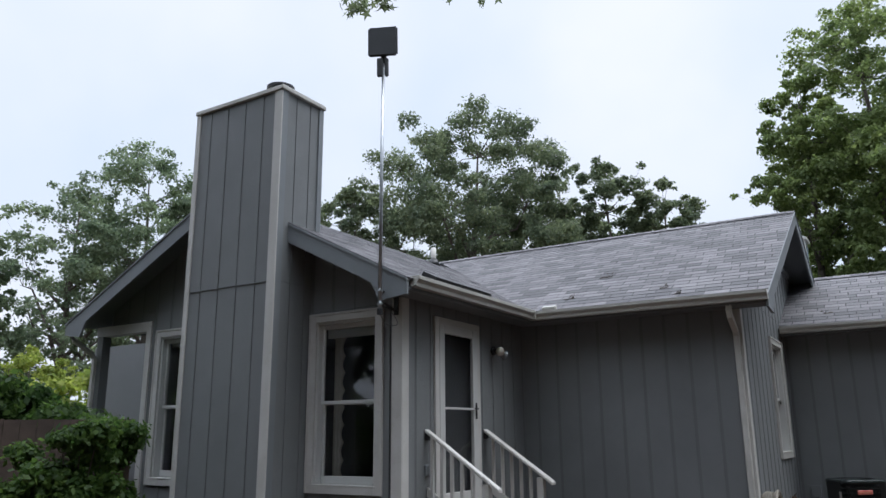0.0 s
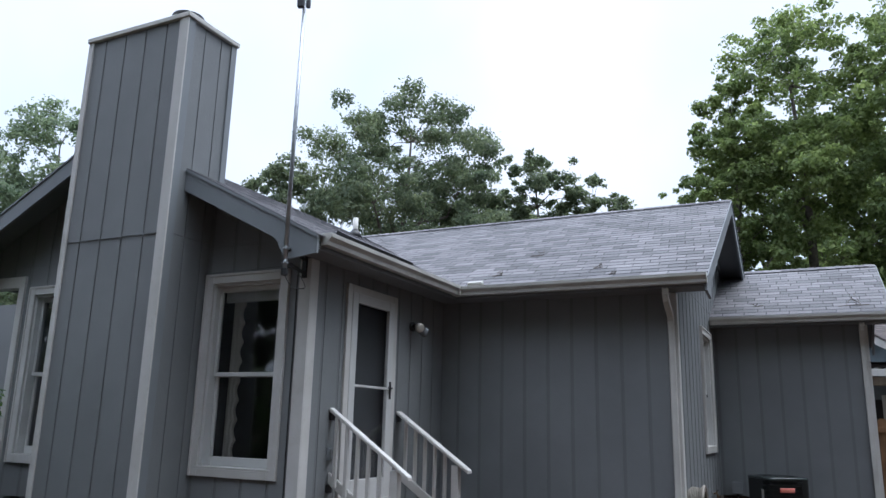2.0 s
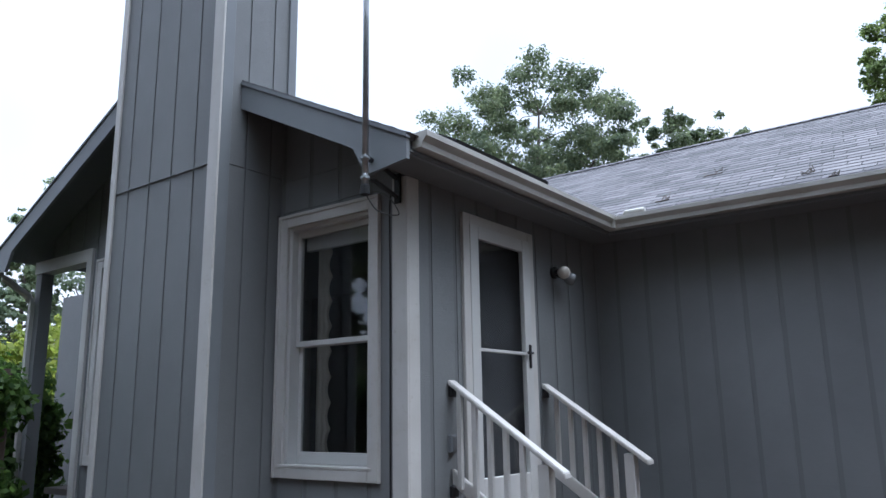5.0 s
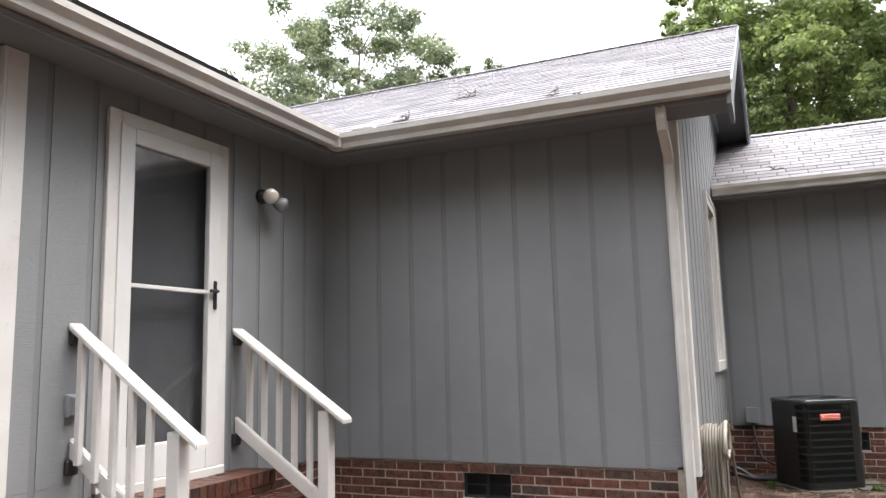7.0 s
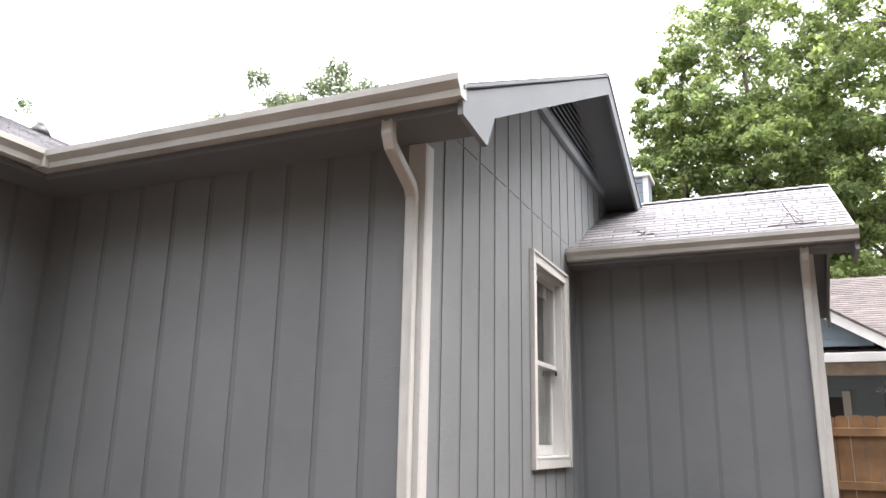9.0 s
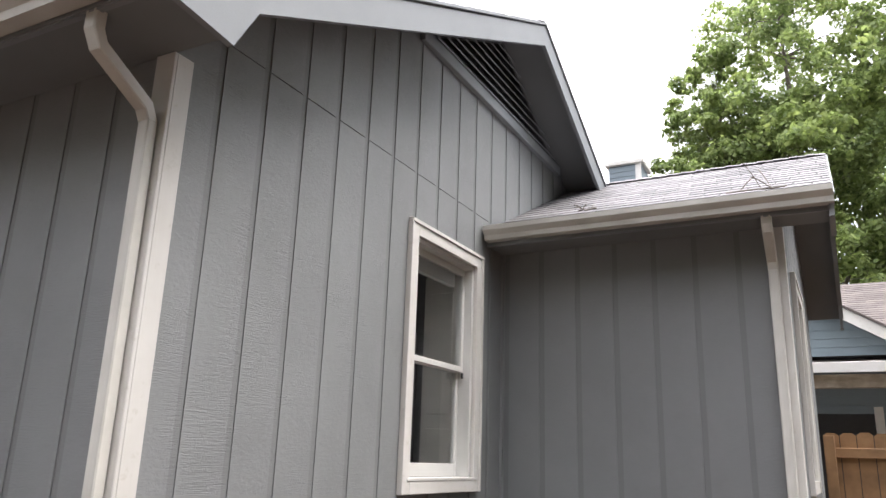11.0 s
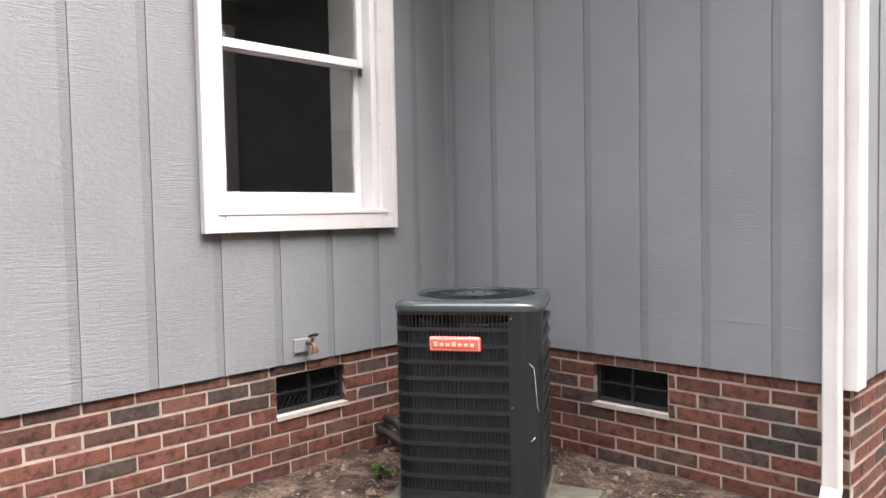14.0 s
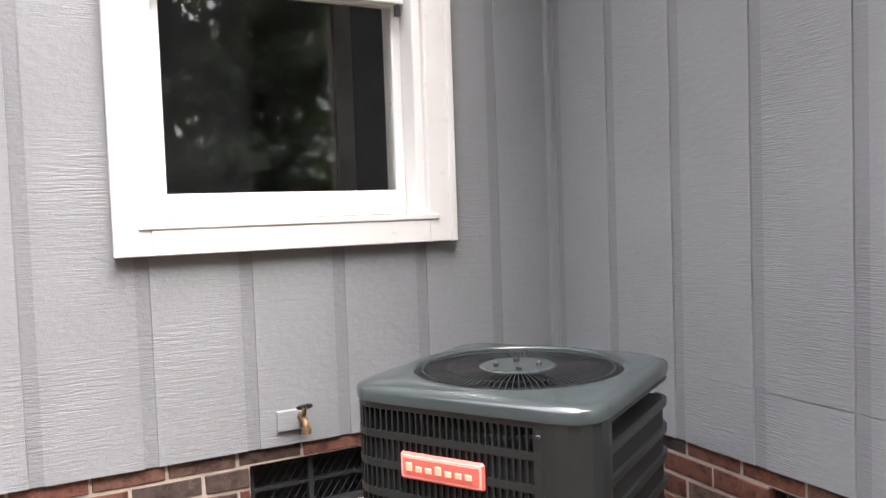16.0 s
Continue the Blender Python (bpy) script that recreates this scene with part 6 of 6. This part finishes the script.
def vent(kind, at, u0, u1, z0, z1, label):
    """A foundation vent: frame, mullion, expanded mesh and mortar sill."""
    w = wall_map(kind, at)
    th = thing("foundation_vent", label, "vent", group="foundation vents")

    def bar(name, a, b, c, d2, d0, d1, mat, lab=""):
        bm = bmesh.new()
        prism(bm, [(a, c), (b, c), (b, d2), (a, d2)], w, d0, d1)
        bmesh.ops.recalc_face_normals(bm, faces=bm.faces)
        return part(name, bm, mat, th, lab)
    # black sheet stands in for the shade behind the vent
    bar("backing", u0, u1, z0, z1, -0.10, -0.09, BLACK, "black sheet for the shade behind the mesh")
    for a, b, c, d2 in ((u0, u0 + 0.018, z0, z1), (u1 - 0.018, u1, z0, z1), (u0 + 0.018, u1 - 0.018, z1 - 0.016, z1), (u0 + 0.018, u1 - 0.018, z0, z0 + 0.018), ((u0 + u1) / 2 - 0.008, (u0 + u1) / 2 + 0.008, z0 + 0.018, z1 - 0.016)):
        bar("frame_bar", a, b, c, d2, -0.05, -0.03, VENT_METAL)
    bar("louvre_bar", u0 + 0.018, u1 - 0.018, (z0 + z1) / 2 - 0.006, (z0 + z1) / 2 + 0.004, -0.07, -0.036, VENT_METAL)
    bm = bmesh.new()
    n = 13
    for half0, half1 in ((u0 + 0.018, (u0 + u1) / 2 - 0.008), ((u0 + u1) / 2 + 0.008, u1 - 0.018)):
        pitch = (half1 - half0) / 6
        zz0, zz1 = z0 + 0.018, z1 - 0.016
        for i in range(-4, 7):
            for sg in (1, -1):
                a = (half0 + i * pitch, zz0) if sg > 0 else (half1 - i * pitch, zz0)
                b = (a[0] + sg * pitch * 3.6, zz1)
                q = half(half([a, b, (b[0] + 0.003, b[1]), (a[0] + 0.003, a[1])], 1, 0, half1), -1, 0, -half0)
                if len(q) >= 3:
                    prism(bm, q, w, -0.052, -0.048)
    part("mesh_wire", bm, VENT_METAL, th, "dark expanded metal mesh")
    bar("sill", u0 - 0.005, u1 + 0.005, z0 - 0.022, z0 - 0.001, -0.06, 0.008, CONCRETE, "pale mortar sill")
    return th


VENT_METAL = plain("dark vent metal", (0.022, 0.024, 0.027), 0.55, 0.3, 0.15, 20)
TOP = 0.541


def foundation(name, kind, at, u0, u1, label, holes=(), lap=True):
    face = at - 0.012 if kind == "e" else at + 0.012
    w = wall_map(kind, face)
    zt = SID_Z + 0.02
    bm = bmesh.new()
    for poly in cells(u0, u1, -0.15, lambda u: zt, list(holes)):
        prism(bm, poly, w, -0.12, -0.0035)
    bmesh.ops.recalc_face_normals(bm, faces=bm.faces)
    wall = tagged(part(name, bm, MORTAR), label, "foundation", kind="structure")
    rng = random.Random(hash_of(name))
    row, z = 0, TOP
    while z > -0.06:
        u = u0 - (BL / 2 if row % 2 else 0) + 0.04
        while u < u1:
            a, b = max(u, u0 + 0.002), min(u + BL - JOINT, u1 - 0.002)
            spans = [(a, b)]
            for h in holes:
                if h[2] < z - BH / 2 < h[3]:
                    nxt = []
                    for p, q in spans:
                        if q <= h[0] or p >= h[1]:
                            nxt.append((p, q))
                        else:
                            nxt += [(p, h[0] - 0.001)] if h[0] - 0.001 - p > 0.02 else []
                            nxt += [(h[1] + 0.001, q)] if q - h[1] - 0.001 > 0.02 else []
                    spans = nxt
            for p, q in spans:
                if q - p < 0.02:
                    continue
                length = round((q - p) / 0.01) * 0.01 if q - p < BL - JOINT - 0.003 else BL - JOINT
                m = Matrix.Translation(w((p + q) / 2, z - BH / 2, -0.03 + rng.uniform(-0.002, 0.0015)))
                lay_brick(wall, length, m @ pose(0, 0, 0, rng.uniform(-0.5, 0.5), rng.uniform(-0.4, 0.4), (90 if kind == "e" else 0) + rng.uniform(-0.4, 0.4)))
            u += BL
        z -= COURSE
        row += 1
    for h in holes:
        vent(kind, face, h[0], h[1], h[2] + 0.022, h[3], "dark metal foundation vent with expanded mesh and a pale sill")
    return wall


def hash_of(name):
    return sum(ord(ch) * (i + 7) for i, ch in enumerate(name))


VZ0, VZ1 = TOP - 4 * COURSE, TOP - COURSE + 0.004
foundation("foundation_end", "e", XC, YB + 0.0, 12.42, "red-brown brick foundation under the end wall", [(9.66, 10.05, VZ0, VZ1), (11.185, 11.585, VZ0, VZ1)])
foundation("foundation_wing", "s", YD, XC - 0.012, XE - 0.015, "red-brown brick foundation under the wing", [(-0.575, -0.195, VZ0, VZ1)])
foundation("foundation_back", "s", YB, XA - 0.012, XC - 0.015, "red-brown brick foundation under the back wall", [(-3.19, -2.81, VZ0, VZ1)])
foundation("foundation_door", "e", XA, YG + 0.012, YB + 0.012, "red-brown brick foundation under the door wall")
foundation("foundation_gable", "s", YG, -5.68, XA - 0.015, "red-brown brick foundation under the gable wall", [(-5.29, -4.91, VZ0, VZ1)])
foundation("foundation_wing_end", "e", XE, YD + 0.012, 16.0, "red-brown brick foundation under the wing's end")
foundation("foundation_chimney", "s", CY0, CX0, CX1 - 0.012, "red-brown brick foundation under the chimney")
foundation("foundation_chimney_side", "e", CX1, CY0 + 0.012, YG + 0.012, "red-brown brick foundation at the chimney's side")

# brick steps: edge-laid treads on brick risers
steps = thing("brick_steps", "worn red brick steps up to the back door", "steps")
SY0, SY1 = 6.36, 7.84
for k2, (xe, zt) in enumerate(((-4.10, 0.63), (-3.84, 0.48), (-3.52, 0.33), (-3.22, 0.18))):
    xb = XA + 0.012
    bm = box(bmesh.new(), xb, xe - 0.008, SY0 + 0.006, SY1 - 0.006, -0.1, zt - 0.008)
    bmesh.ops.recalc_face_normals(bm, faces=bm.faces)
    block = part("mortar_bed", bm, MORTAR, steps, "pale mortar")
    x_in = xb if k2 == 0 else (-4.10, -3.84, -3.52)[k2 - 1] - 0.0
    rng = random.Random(90 + k2)
    y = SY0
    wtread = 0.057
    while y + wtread < SY1 + 0.01:
        ln = min(0.194, xe - x_in + 0.01) if xe - x_in > 0.2 else xe - x_in + 0.01
        x = xe + 0.008
        while x - 0.05 > x_in:
            l2 = min(0.194, x - x_in)
            lay_brick(block, round(l2, 2), Matrix.Translation((x - l2 / 2, y + wtread / 2, zt - 0.045 + rng.uniform(-0.003, 0.002))) @ pose(0, 0, 0, 90, rng.uniform(-1, 1), rng.uniform(-1, 1)), 0.09, WET_BRICK)
            x -= 0.204
        y += 0.0665
    if k2 < 3:
        for dx in (-0.052, 0.0, 0.052):
            bm = bmesh.new()
            c = Vector((xe + 0.008 - 0.097 + dx, SY0, zt - 0.045))
            tube(bm, [c + Vector((0, 0.004, 0)), c - Vector((0, 0.0035, 0))], 0.016, 10)
            part("mortar_plug", bm, MORTAR, block)
    z = zt - 0.105
    row = 0
    low = (0.48, 0.33, 0.18, -0.05)[k2] - 0.05
    while z > low:
        y = SY0 - (0.1 if row % 2 else 0.0)
        while y < SY1:
            a, b = max(y, SY0), min(y + 0.194, SY1)
            if b - a > 0.03:
                lay_brick(block, round(b - a, 2), Matrix.Translation((xe - 0.028, (a + b) / 2, z)) @ pose(0, 0, 0, 0, 0, 90), 0.06, WET_BRICK)
            y += 0.203
        for side in (SY0 + 0.028, SY1 - 0.028):
            x = xe - 0.07 - (0.1 if row % 2 else 0)
            while x > xb + 0.05 and x > (x_in - 0.02):
                l2 = min(0.194, x - xb)
                lay_brick(block, round(l2, 2), Matrix.Translation((x - l2 / 2, side, z)), 0.06, WET_BRICK)
                x -= 0.203
        z -= COURSE
        row += 1

# ---- ground litter ----
PEBBLE = plain("dull pebbles", (0.14, 0.115, 0.09), 0.9, 0, 0.3, 40)
rng = random.Random(55)
bm = bmesh.new()
for i in range(4200):
    x, y = rng.uniform(-1.45, 2.0), rng.uniform(9.5, 12.25)
    m = pose(x, y, 0.045 + 0.05 * noise.noise(Vector((x, y, 0)) * 0.5), rng.uniform(-25, 25), rng.uniform(-25, 25), rng.uniform(0, 360))
    s2 = rng.uniform(0.004, 0.018)
    vs = [bm.verts.new(m @ Vector(p)) for p in ((-s2, 0, 0), (0, s2 * 0.4, 0.004), (s2, 0, 0), (0, -s2 * 0.4, 0.004))]
    bm.faces.new(vs)
for i in range(1500):
    x, y = rng.uniform(-1.46, 1.8), rng.uniform(9.5, 12.28)
    ln = rng.uniform(0.02, 0.07)
    m = pose(x, y, 0.046 + 0.05 * noise.noise(Vector((x, y, 0)) * 0.5), rng.uniform(-12, 12), rng.uniform(-12, 12), rng.uniform(0, 360))
    vs = [bm.verts.new(m @ Vector(p)) for p in ((-ln, -0.0012, 0), (ln, -0.0012, 0), (ln, 0.0012, 0.001), (-ln, 0.0012, 0.001))]
    bm.faces.new(vs)
tagged(part("leaf_litter", bm, LITTER), "dry brown leaf litter and twigs on the soil", "leaf litter", kind="stuff")
bm = bmesh.new()
for i in range(500):
    x, y = rng.uniform(-1.45, 1.5), rng.uniform(9.8, 12.25)
    r = rng.uniform(0.004, 0.013)
    mm = pose(x, y, 0.036 + 0.05 * noise.noise(Vector((x, y, 0)) * 0.5), rng.uniform(0, 90), rng.uniform(0, 90), 0)
    box(bm, -r, r, -r * 0.8, r * 0.8, -r * 0.6, r * 0.6, mm)
tagged(part("gravel", bm, PEBBLE), "scattered pale pebbles on the soil", "gravel", kind="stuff")
for i, (x, y) in enumerate(((-0.25, 11.45), (-1.12, 11.45), (0.05, 11.9))):
    th = thing("weed", "small green weed by the condenser", "plant", pose(x, y, 0.03))
    leaf_cloud("leaves", LEAF_BUSH, [(0, 0, 0.03, 0.05), (0.04, 0.02, 0.03, 0.04)], 60, 0.016, th, np.random.default_rng(200 + i))

# ---- shingles ----
shingle_roof("m", lambda u, v: u > -4.4 and v < 1.25)
shingle_roof("g", lambda u, v: v < 1.4)
shingle_roof("w", lambda u, v: True)
shingle_roof("mb")
shingle_roof("gl")
for key, u0, u1, vv in (("m", -9.0, X_RAKE_M, VM), ("w", XC, X_RAKE_W, VW)):
    w = slope_map(key)
    cap = bmesh.new()
    u = u0
    while u < u1 - 0.1:
        p, q = w(u, vv, 0.012), w(min(u + 0.2, u1), vv, 0.006)
        for sg in (-1, 1):
            vs = [cap.verts.new(t) for t in ((p[0], p[1], p[2] + 0.01), (q[0], q[1], q[2] + 0.006), (q[0], q[1] + sg * 0.13, q[2] - 0.055), (p[0], p[1] + sg * 0.13, p[2] - 0.05))]
            cap.faces.new(vs)
        u += 0.14
    tagged(part("ridge_cap", cap, SHINGLE), "grey shingle ridge cap", "ridge cap", kind="structure")
